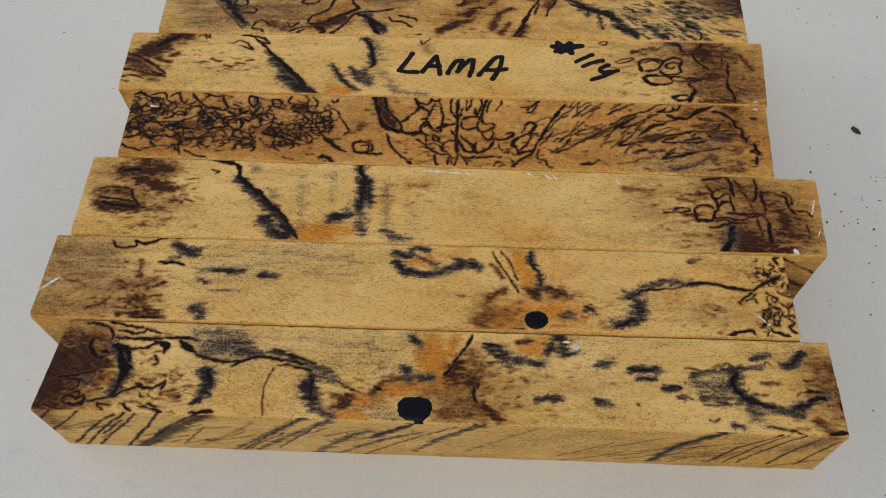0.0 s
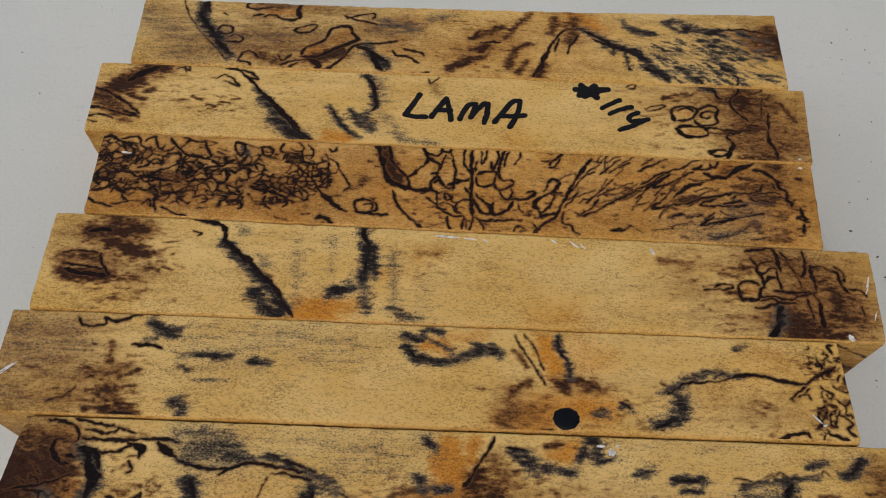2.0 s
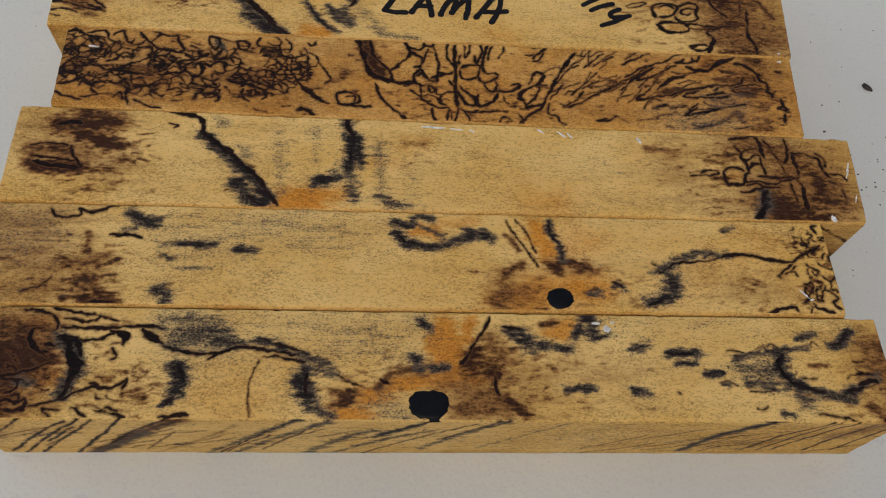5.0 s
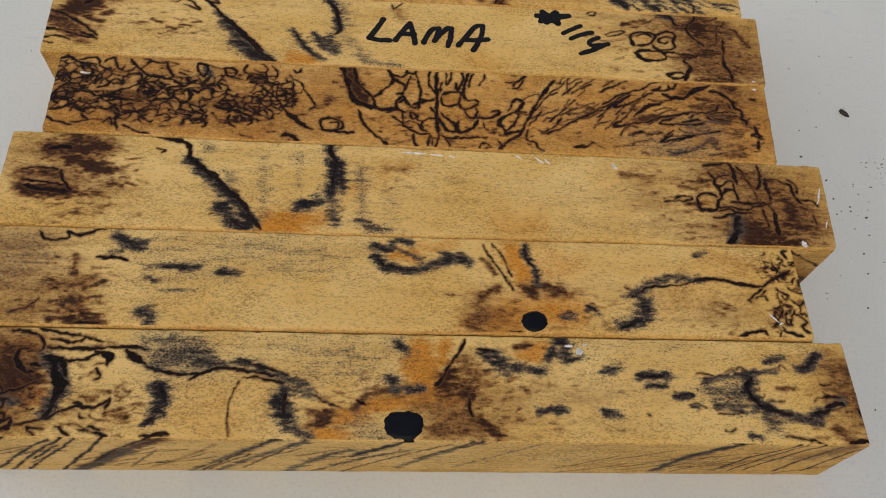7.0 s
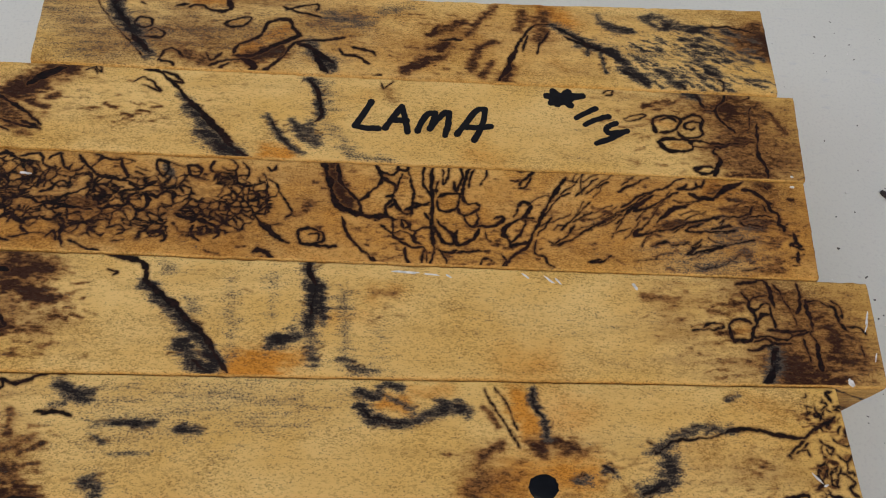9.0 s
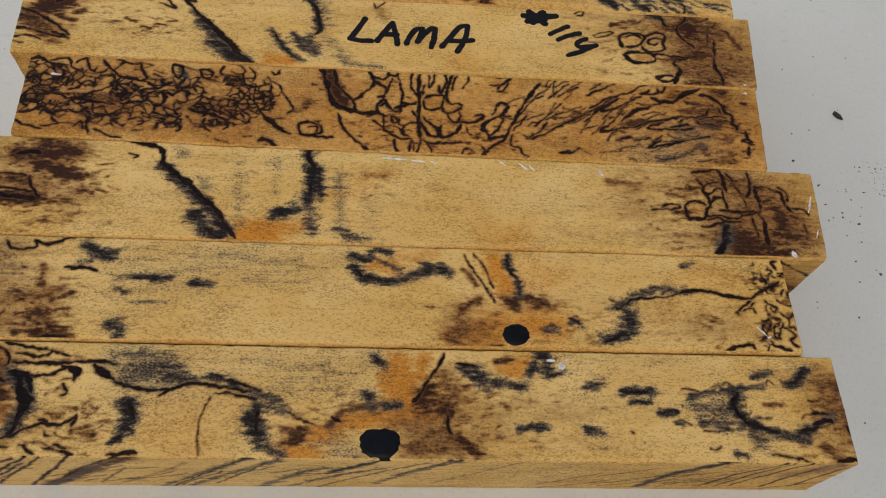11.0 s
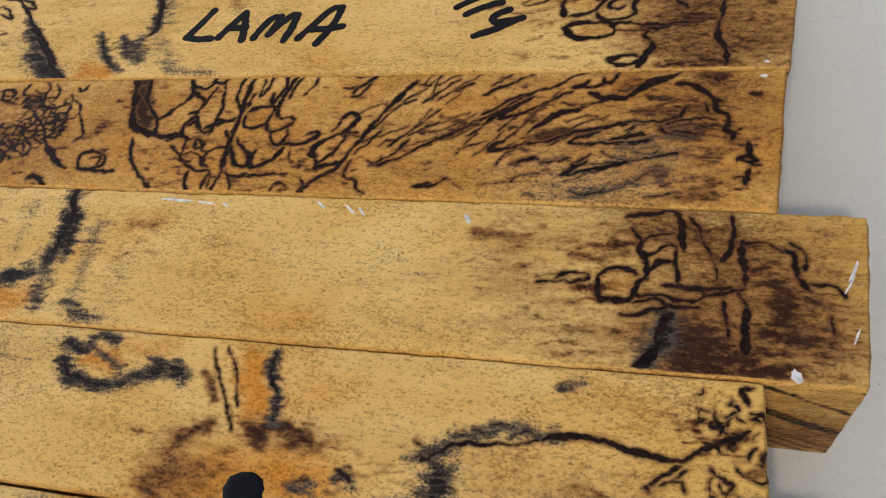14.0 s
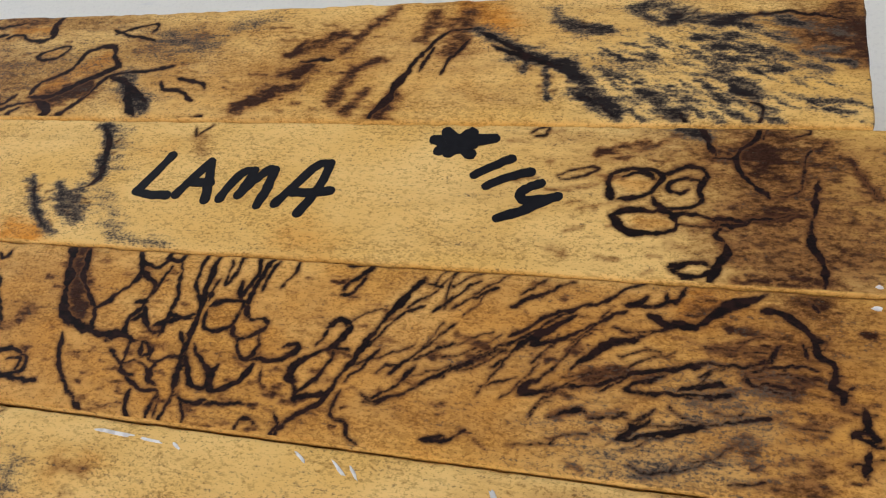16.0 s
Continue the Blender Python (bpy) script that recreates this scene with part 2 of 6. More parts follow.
    def cells(self, size, w, r, *pts):
        """A net of closed zone lines over the stretch along the points."""
        near, gone = self.away(pts, r + 1)
        x, v = self.x[near], self.v[near]
        x, v = x + 0.3 * size * wave(x, v, 1.7, self.seed + 31), v + 0.3 * size * wave(x, v, 1.5, self.seed + 32)
        rs = np.random.RandomState(self.seed + int(10 * size))
        low, high = np.array((x.min(), v.min())) - size, np.array((x.max(), v.max())) + size
        seeds = rs.uniform(low, high, (int(np.prod(high - low) / size ** 2 * 1.15), 2))
        first, second = np.full(x.shape, 1e9), np.full(x.shape, 1e9)
        for sx, sy in seeds:
            q = np.hypot((x - sx) * 0.8, v - sy)
            second = np.minimum(second, np.maximum(first, q))
            first = np.minimum(first, q)
        edge = (second - first) * 0.55 - w * (0.9 + 0.6 * self.blotch[near] + 0.5 * self.ragged[near])
        edge = edge + 0.5 * np.clip(wave(x, v, 1.5 * size, self.seed + 33) * 2 - 0.7, 0, 1)
        fade = np.clip((gone - r * 0.7) / (r * 0.3), 0, 1)
        self.d[near] = np.minimum(self.d[near], edge + fade * 1.2)


def figure_front(k):
    k.brown(7, 0.38, (-71, 14), (-70, 4))
    k.brown(6, 0.29, (6, 6), (14, 5))
    k.grey(6, 0.22, (-20, 13), (-6, 12))
    k.grey(7, 0.2, (-40, 14), (-26, 14))
    k.flecks(60, 0.9, 1.5, 6, (-58, 11.8), (-46.1, 2.8))
    k.hatch(24, 0.09, 1.8, -20, 5, (-73.5, 11.2), (-48.2, 2.7))
    k.flecks(40, 0.8, 2, 5, (-73.2, 6.4), (-62.8, 4.5))
    k.brown(5, 0.79, (-71.7, 8.8), (-71.5, 0.7))
    k.brown(4, 0.65, (-66.1, 12.7), (-65.6, 6.7))
    k.orange(8, 0.25, (-35.5, 4.4), (-26, 5.9))
    k.flecks(50, 0.8, 1.4, 5, (-18.3, 5.8), (-7.4, 6.9))
    k.flecks(60, 0.8, 1.3, 6, (7.6, 12), (14.7, 2.4))
    k.flecks(30, 0.6, 1.4, 6, (17.9, 8.2), (31.5, 1.7))
    k.hatch(16, 0.06, 3, -4, 6, (48.9, 8.7), (70.9, 5.1))
    k.flecks(30, 0.7, 2, 4, (62, 1.1), (74.6, 4.2))
    k.grey(6, 0.25, (-17, 12.6), (-5.8, 14.8))
    k.brown(4, 0.23, (19.8, 8.3), (29.3, 7.4))
    k.brown(4, 0.47, (73, 13.2), (73.7, 6.1))
    k.flecks(30, 0.8, 1.2, 5, (72, 13.2), (73.3, 3.2))
    k.grey(4, 0.2, (30.2, 15.5), (50.2, 16))
    k.brown(4.0, 0.56, (-71.5, 11.2), (-68.8, 2.2))
    k.brown(4.0, 0.47, (-68.5, 16.1), (-64, 8))
    k.vein(0.35, (-67.1, 17.1), (-63, 16.3), (-61.4, 14.5), (-62.2, 13.3))
    k.orange(1.2, 0.7, (-65.4, 15), (-62.1, 15.1))
    k.vein(0.6, (-65.1, 13.8), (-65.1, 12), (-63.6, 10.3), (-61.8, 9.8))
    k.vein(0.4, (-65.1, 13.8), (-63.5, 14.1))
    k.vein(0.5, (-62.7, 11.3), (-61, 11))
    k.vein(0.35, (-73.7, 4.2), (-69.8, 5.7), (-64.8, 6.8), (-60.8, 8.1))
    k.brown(1.5, 1.0, (-71.5, 7.7), (-62, 8.6))
    k.vein(0.3, (-68.2, 5.5), (-66, 5.6), (-65.1, 4.3), (-67, 3.3))
    k.grey(0.82, 1.0, (-65.5, 5.6), (-63.6, 4.6))
    k.orange(1.5, 1.0, (-62.8, 5.7), (-60.3, 6.4))
    k.brown(2.0, 0.7, (-65.4, 9.1), (-62.3, 11.5))
    k.vein(0.35, (-67.7, 1.7), (-66.7, 2.5), (-64.9, 1.8), (-63.5, 2.4), (-63.6, 1), (-66.2, 0.6), (-67.7, 1.7))
    k.vein(0.3, (-65.8, 2.8), (-64.8, 3.1), (-64.4, 2))
    k.vein(0.3, (-63.2, 1.3), (-59.1, 2), (-55.9, 3.7), (-53.4, 4.4), (-51.2, 4.1), (-49.4, 5.6), (-49.6, 4))
    k.vein(0.3, (-54.6, 5.1), (-52.9, 4.4))
    k.vein(1.5, (-59, 11.6), (-58.4, 9.3), (-57.4, 7.6), (-57.8, 4.8))
    k.vein(0.9, (-60.9, 12.7), (-57.9, 11.7), (-56.8, 9.4))
    k.vein(0.7, (-58.8, 2.5), (-58, 3.7), (-58, 5.9))
    k.grey(0.98, 1.3, (-60.4, 12.7), (-57, 8.2), (-58.4, 3.1))
    k.vein(0.3, (-62.8, 17.5), (-56.4, 16.5), (-52.2, 15.4))
    k.vein(0.3, (-60.6, 15.7), (-56.1, 15.3), (-55.3, 16.5))
    k.vein(0.35, (-60.8, 14.3), (-54.7, 14.1), (-49.3, 14.6), (-44.8, 14.2))
    k.vein(0.3, (-58.6, 12.2), (-55.3, 12), (-52.3, 13.3))
    k.vein(0.9, (-52.9, 13.6), (-50.6, 13.1), (-50.7, 11.3))
    k.vein(0.3, (-52.2, 10.7), (-51.4, 9.6), (-52.3, 8.9))
    k.vein(0.9, (-48, 13.8), (-46.7, 12.6), (-44.8, 11.5))
    k.vein(0.5, (-44.8, 11.5), (-41.8, 10.5), (-38.5, 10), (-35.3, 10.1))
    k.vein(0.8, (-37.3, 9.1), (-35.8, 9.9))
    k.vein(0.35, (-35.8, 10.1), (-33.3, 11.1), (-30, 10.9), (-26.7, 10.4), (-23.4, 10))
    k.grey(2.5, 0.7, (-42.2, 12.2), (-34.7, 12.7))
    k.grey(2.5, 0.6, (-45.1, 15.7), (-37.2, 14.7))
    k.grey(0.82, 0.8, (-35.7, 12.4), (-25.8, 11.6))
    k.grey(1.15, 1.7, (-41.9, 8.2), (-40.9, 5.9), (-41.6, 3.7))
    k.vein(0.5, (-41.4, 8.2), (-40.6, 5.4))
    k.vein(0.4, (-41.9, 2.6), (-42.7, 1.5))
    k.vein(0.5, (-43.4, -0.2), (-41.3, 0.1), (-39.2, -0))
    k.grey(0.66, 1.1, (-43.2, 1.5), (-40.4, 3.2))
    k.vein(0.5, (-53, 0.6), (-50.2, 0.1), (-48.6, -0.4))
    k.vein(0.4, (-56.2, 1), (-54.4, -0))
    k.vein(0.4, (-51.5, 1.2), (-49.8, 0.5))
    k.vein(0.3, (-59.6, -0.2), (-60.9, 0.8), (-58.3, 0.9))
    k.vein(0.1, (-29.2, 9.2), (-30.6, 4.6), (-29.8, -0.2))
    k.flecks(40, 0.9, 1.2, 3.0, (-49.3, 5.1), (-44.4, 2))
    k.grey(1.31, 1.6, (-22.1, 7.6), (-22.3, 4.8), (-21.2, 2.5))
    k.vein(0.4, (-21.6, 7.2), (-21.7, 3.4))
    k.vein(0.3, (-28.7, 9.7), (-25, 9.3), (-22.2, 8.6))
    k.vein(0.25, (-27.1, 11.9), (-23.3, 11), (-21.4, 10.1))
    k.grey(0.98, 0.8, (-28, 11.9), (-19.5, 8.6), (-17.5, 6.7))
    k.grey(0.66, 0.9, (-19.7, 1.1), (-17.4, 0.2))
    k.brown(0.6, 0.9, (-17.5, 1.6), (-14.5, 2.6))
    k.vein(0.2, (-17, 6.7), (-12.8, 4.9))
    k.brown(0.8, 0.9, (-16.8, 3.9), (-14.1, 3.5))
    k.vein(0.4, (-10.1, 5.9), (-8.7, 5.2))
    k.brown(0.8, 0.9, (-8.3, 6.9), (-10.1, 4.9))
    k.orange(2.0, 1.0, (-16.1, 0.2), (-12.5, -0.2))
    k.orange(1.5, 1.0, (-12.7, 3), (-9.1, 4), (-7.4, 5.5), (-3.7, 6), (1.9, 6.6))
    k.orange(1.3, 1.2, (-7.3, 5.2), (-3.7, 6))
    k.orange(2.2, 1.2, (0.4, 15), (1.4, 10.9), (1.9, 8))
    k.orange(1.6, 1.2, (-1.5, 12.9), (-0.5, 9.9))
    k.orange(1.2, 1.0, (3.8, 13), (4.8, 16.1))
    k.orange(1.2, 0.9, (3.7, 6.6), (6.1, 6.1))
    k.grey(0.82, 1.2, (-3.4, 16.4), (-2.2, 14.9))
    k.grey(0.74, 1.0, (-4.7, 9.9), (-3.7, 7.9))
    k.grey(0.66, 1.3, (-1.9, 7.9), (0.5, 8))
    k.brown(0.9, 0.9, (-6.5, 7.4), (-2.8, 7.9))
    k.vein(0.4, (7.9, 16.9), (6.7, 14.6), (5.2, 12), (3.9, 10), (2.8, 8.5))
    k.brown(0.9, 1.0, (5.2, 11), (3.7, 8.5))
    k.brown(1.6, 0.8, (5.6, 9), (8.4, 8.1))
    k.vein(0.4, (8.4, 7.1), (8.4, 4.7), (9.2, 3.3))
    k.brown(0.7, 0.9, (10.2, 2.9), (12.8, 0.6), (13.2, -0.8))
    k.grey(3.0, 0.5, (-9, 1.7), (-6.3, -0.1))
    k.brown(2.5, 0.6, (2.8, 1.4), (10.1, 1.5))
    k.brown(2.0, 0.5, (0, 5.1), (7.4, 4.2))
    k.brown(1.5, 0.6, (7.6, 13.1), (10.4, 9.1))
    k.grey(0.82, 0.9, (10.6, 15.2), (12.4, 13.2))
    k.vein(0.4, (10.1, 15.2), (13.5, 15))
    k.grey(1.31, 1.0, (13.4, 13.7), (14.3, 12.2))
    k.grey(0.98, 1.2, (16.2, 12.2), (20.5, 11.8))
    k.grey(0.74, 1.0, (22.1, 13.3), (23.8, 16.5))
    k.orange(1.8, 0.9, (18.3, 14.3), (21.8, 15.4))
    k.brown(0.6, 1.0, (16.9, 15.8), (18.9, 16.2))
    k.grey(1.23, 1.1, (24.4, 17.5), (25.2, 14.9))
    k.grey(0.66, 1.2, (25.5, 13.4), (28.1, 14.3))
    k.grey(0.74, 1.6, (20, 4.6), (24.3, 4.8))
    k.vein(0.25, (21, 4.6), (23.8, 4.8))
    k.flecks(60, 0.8, 1.2, 5.0, (8.4, 7.1), (24.5, 7.4))
    k.grey(0.74, 1.4, (31.7, 11.6), (34.3, 12.2))
    k.grey(0.90, 1.7, (37.8, 11), (42.6, 11.3))
    k.vein(0.3, (38.7, 10.9), (41.7, 11.2))
    k.grey(0.49, 1.2, (38.7, 9.2), (42.1, 9.4))
    k.grey(0.49, 1.4, (43.4, 7.5), (46, 7.5))
    k.grey(0.41, 0.8, (45.9, 5.6), (47.2, 5.6))
    k.grey(0.74, 1.5, (31.2, 4.4), (33.3, 4.4))
    k.vein(0.3, (38.4, 4.2), (38.6, 4.1))
    k.grey(0.66, 0.9, (49, 10.1), (51.6, 10.9), (54.2, 11.4), (57.6, 11.8), (62, 12.4))
    k.grey(1.64, 0.55, (49, 8.7), (54.1, 8.5))
    k.grey(0.98, 0.8, (50.6, 6.2), (54.7, 5.5))
    k.grey(3.0, 0.35, (54.1, 8.5), (55.7, 6.8))
    k.vein(0.7, (57.2, 10.9), (56.2, 9.5), (56.7, 7.8), (57.7, 6.5))
    k.grey(1.07, 1.5, (57.2, 10.9), (56.4, 8.6), (57.7, 6.5), (59.8, 5.5))
    k.vein(0.3, (57.7, 6.2), (60.2, 5.3), (63, 4.6))
    k.grey(0.82, 0.9, (59.7, 5.3), (65.4, 3.9), (67.9, 3.5))
    k.grey(0.57, 0.9, (60.4, 14.1), (63.9, 14.7))
    k.grey(0.82, 1.5, (66.7, 12.6), (68.1, 13.5), (70, 15.5))
    k.vein(0.4, (66.3, 13), (67.7, 13.5), (69.6, 15.3))
    k.grey(0.82, 1.5, (66.8, 4.7), (69.8, 5.7), (72.4, 6.7))
    k.vein(0.5, (69.4, 5.9), (71.6, 6.8), (72.7, 6.3))
    k.vein(0.4, (69.6, 7.9), (72.5, 7.8))
    k.vein(0.4, (67.2, 4.8), (69.7, 5.3))
    k.brown(0.5, 0.8, (61.7, 9), (64.3, 9.2))
    k.grey(1.15, 0.8, (58.8, 4), (59.5, 2.4))
    k.vein(0.25, (61, 0.8), (65.1, 0.5), (67.5, -0.2))
    k.grey(0.66, 0.8, (55.3, 0.8), (56.9, 0.4))
    k.brown(2.5, 0.6, (74.9, 12.9), (74.6, 5.1))
    k.vein(0.4, (74.8, 5.9), (75.4, 4.3))
    k.vein(0.8, (72.3, 0), (75.2, 0.3))
    k.brown(0.8, 0.8, (70.2, 2.4), (72.4, 0.4))


def figure_second(k):
    k.flecks(60, 0.8, 2.2, 7, (-66.2, 11.9), (-54.4, 1.6))
    k.flecks(30, 0.7, 2, 6, (-80.1, 10), (-69.6, 2.3))
    k.brown(7, 0.42, (-76.5, 14.3), (-77.3, 0.7))
    k.brown(6, 0.38, (-68.8, 14.6), (-66.4, 1.2))
    k.grey(8, 0.3, (-76.1, 12.9), (-76.5, 2.1))
    k.brown(4, 0.33, (-60.5, 8), (-59.5, 1.4))
    k.grey(5, 0.3, (-70.2, 13.2), (-69, 13.2))
    k.grey(1, 0.9, (-53.6, 16.9), (-49.7, 14))
    k.grey(0.74, 0.7, (-46.9, 10.6), (-40.4, 10.5))
    k.grey(0.66, 0.8, (-34.9, 9.7), (-32, 9.7))
    k.grey(1.23, 0.75, (-46.4, 2), (-45.2, 0.7))
    k.brown(0.5, 0.8, (-60, 12.2), (-59.4, 8.3))
    k.brown(0.8, 0.8, (-59.8, 3.8), (-54.8, 4.5))
    k.brown(0.8, 0.9, (-58.8, -0.1), (-53.4, -0.4))
    k.grey(6, 0.3, (-46.1, 12.7), (-27.3, 14.8))
    k.grey(0.41, 0.7, (-47.7, 8.8), (-45.4, 7.5))
    k.brown(1, 0.6, (-62.5, 6.6), (-55.9, 8.2))
    k.grey(0.49, 0.6, (-54.5, 13.1), (-52.2, 13.4))
    k.grey(0.41, 0.6, (-44.2, 6), (-39, 5.9))
    k.brown(0.7, 0.6, (-57.5, 2.8), (-55.5, 1.3))
    k.flecks(40, 0.8, 1.6, 4, (9.8, 4), (26.1, 6.1))
    k.flecks(30, 0.7, 1.5, 4, (26.9, 3.9), (36.9, 3))
    k.flecks(30, 0.6, 1.6, 5, (49.3, 3.3), (61.1, 4.7))
    k.brown(3, 0.42, (11.3, 4.6), (14.2, 2.5))
    k.grey(6, 0.25, (-26.3, 12.5), (-12.4, 14.1))
    k.grey(4, 0.25, (-40.7, 9.8), (-32.1, 11.2))
    k.orange(3, 0.35, (26.6, 12.9), (22.7, 16.4))
    k.brown(4, 0.29, (46.5, 4.9), (61.9, 3.6))
    k.orange(6, 0.35, (41.1, 3.1), (58.7, 13.9))
    k.grey(1.48, 1.3, (40.3, 5.8), (40.3, 3.3))
    k.grey(0.98, 1.2, (35.8, 1.1), (39.4, 1.8))
    k.vein(0.3, (35.4, 0.6), (38.5, 1.7))
    k.grey(0.82, 0.7, (37.5, 7.2), (41.2, 8.4))
    k.vein(0.25, (38.4, 6.9), (42.1, 8.9), (46.7, 9.4), (50.4, 10.3))
    k.grey(0.74, 0.9, (41.2, 9.4), (46.7, 11), (51.4, 10.8))
    k.vein(0.55, (50.4, 10.3), (53.2, 10.9), (56, 10.7), (58.7, 10.1))
    k.vein(0.35, (58.7, 10.1), (61.5, 9.7), (63.3, 9.7), (64.8, 10.6))
    k.vein(0.55, (59.9, 7), (60.3, 6.4))
    k.vein(0.5, (59.9, 6.7), (61.8, 8.1), (63.3, 9.2))
    k.vein(0.5, (62.7, 7.9), (63.7, 8.7))
    k.vein(0.45, (64.8, 10.6), (66.7, 11.7), (68.1, 12.2), (69.1, 13.1))
    k.vein(0.25, (61.3, 7.1), (63.1, 7.7), (63.5, 6.7))
    k.vein(0.25, (66.1, 15.1), (66.4, 13.5), (67.4, 14.1))
    k.vein(0.25, (64.5, 13.1), (65.5, 13.8))
    k.vein(0.25, (69, 15.7), (68.6, 17.1), (69.6, 17.4))
    k.vein(0.3, (68.7, 8.9), (70, 8.5), (70.9, 9.5))
    k.vein(0.3, (68.1, 6.9), (69.3, 5.9), (70.5, 7), (70.6, 5.5))
    k.vein(0.3, (63.7, 3.7), (64.5, 2.8), (63.6, 1.8))
    k.vein(0.3, (66.5, 4.8), (65.9, 2.8), (67.1, 1.9))
    k.vein(0.3, (68.7, 3.9), (69.8, 2.5), (68.8, 1.5), (70.1, 0.6))
    k.vein(0.3, (65.2, 0.9), (67, 0.5), (68.7, -0.1))
    k.vein(0.5, (56.3, -0.9), (58.6, 0.1), (61.2, 0.7), (62.1, -0))
    k.vein(0.3, (66.4, 8.3), (67.7, 7.9), (67.1, 6.8))
    k.vein(0.3, (64.3, 5.2), (65.7, 5.8))
    k.grey(0.49, 0.8, (51.5, 15.6), (53.5, 16.2))
    k.flecks(30, 0.8, 1.2, 4.0, (51.1, 2.2), (56.5, 3.4))
    k.grey(0.90, 1.4, (-7.8, 13.7), (-6.2, 12), (-3.2, 11.1), (0.9, 11.6), (5, 13.2), (8.1, 14.1))
    k.vein(0.3, (-7.3, 13.1), (-5.2, 11.8), (-1.2, 11.2))
    k.grey(0.74, 1.2, (-8.4, 16), (-5.3, 15.5), (-4.3, 17.3), (-1.7, 16.8))
    k.grey(0.82, 1.0, (5, 14.6), (7.5, 14.1), (9.1, 13))
    k.orange(1.8, 0.9, (-3.8, 14.4), (-1.2, 13.9))
    k.orange(1.5, 0.6, (0.3, 16.3), (6, 16.4))
    k.grey(0.49, 0.8, (-3.3, 15), (0.3, 13.3))
    k.vein(0.15, (11.6, 16.9), (13.2, 13.7), (15.1, 10.9), (17, 7.5))
    k.vein(0.12, (13.3, 17.3), (15.3, 13.8), (16.7, 10.3))
    k.brown(0.5, 0.8, (11.7, 13.7), (13.6, 10.8))
    k.grey(0.57, 1.1, (19.4, 16.9), (19.5, 14.5), (20.9, 12.2), (21.2, 9.3))
    k.vein(0.2, (19.4, 16.9), (19.5, 14.5), (20.9, 12.2))
    k.orange(2.2, 1.0, (16.9, 15), (19.2, 10.4))
    k.brown(1.0, 1.0, (19.1, 8.1), (20.6, 7))
    k.brown(1.2, 0.9, (21.2, 8.8), (26.2, 7.2))
    k.brown(0.7, 0.9, (11.4, 6.2), (14, 8))
    k.brown(1.5, 0.6, (9.8, 4), (11.8, 2.4))
    k.brown(1.5, 0.6, (9.2, 1.3), (10.7, -0.8))
    k.orange(3.6, 0.85, (13.8, 2.5), (26.9, 3.9))
    k.orange(5.0, 0.5, (22.5, 12.8), (24.6, 12.9))
    k.orange(2.0, 0.6, (8.8, 1.3), (15.6, -0.7))
    k.vein(0.3, (29.6, 5), (31.5, 3.8))
    k.grey(0.57, 1.0, (30, 4.5), (31.9, 3.5))
    k.grey(0.57, 0.8, (25.8, 2.8), (27.3, 3))
    k.vein(0.5, (15.6, -0.9), (17.6, -0.4), (18.5, -1.1))
    k.vein(0.3, (-67.2, 17.1), (-66.3, 15.8), (-64.3, 15.2), (-62.1, 15.9), (-62.5, 17.3))
    k.vein(0.35, (-62.5, 17.3), (-59.9, 16.4), (-56.7, 17.9), (-53.2, 18.3))
    k.vein(0.4, (-56.5, 12), (-53, 12.2), (-51.1, 11.5))
    k.grey(0.66, 1.0, (-53.9, 16.2), (-48.9, 15))
    k.grey(0.49, 0.9, (-44.5, 10.4), (-38.8, 10.6))
    k.grey(0.49, 0.9, (-35.2, 9.8), (-32.9, 9.8))
    k.grey(1.15, 0.9, (-46.8, 2), (-45.3, 0.2))
    k.vein(0.2, (-68.6, 1.3), (-66.1, 2.2), (-64.3, 3.9))
    k.vein(0.8, (-58, -0.5), (-53.6, -0.3))
    k.brown(0.6, 0.9, (-61.6, 0.3), (-53.8, 0.8))
    k.brown(0.5, 0.8, (-57.4, 6.1), (-54.3, 7.5))
    k.hatch(24, 0.2, 1.5, 60, 2.6, (66.5, 15.5), (68.5, 9), (66.5, 1))
    k.hatch(20, 0.2, 1.4, -30, 2.6, (67.5, 15.5), (68, 8), (66, 1))
    k.flecks(40, 1.3, 1.0, 3, (64, 15), (68, 8), (63, 1))


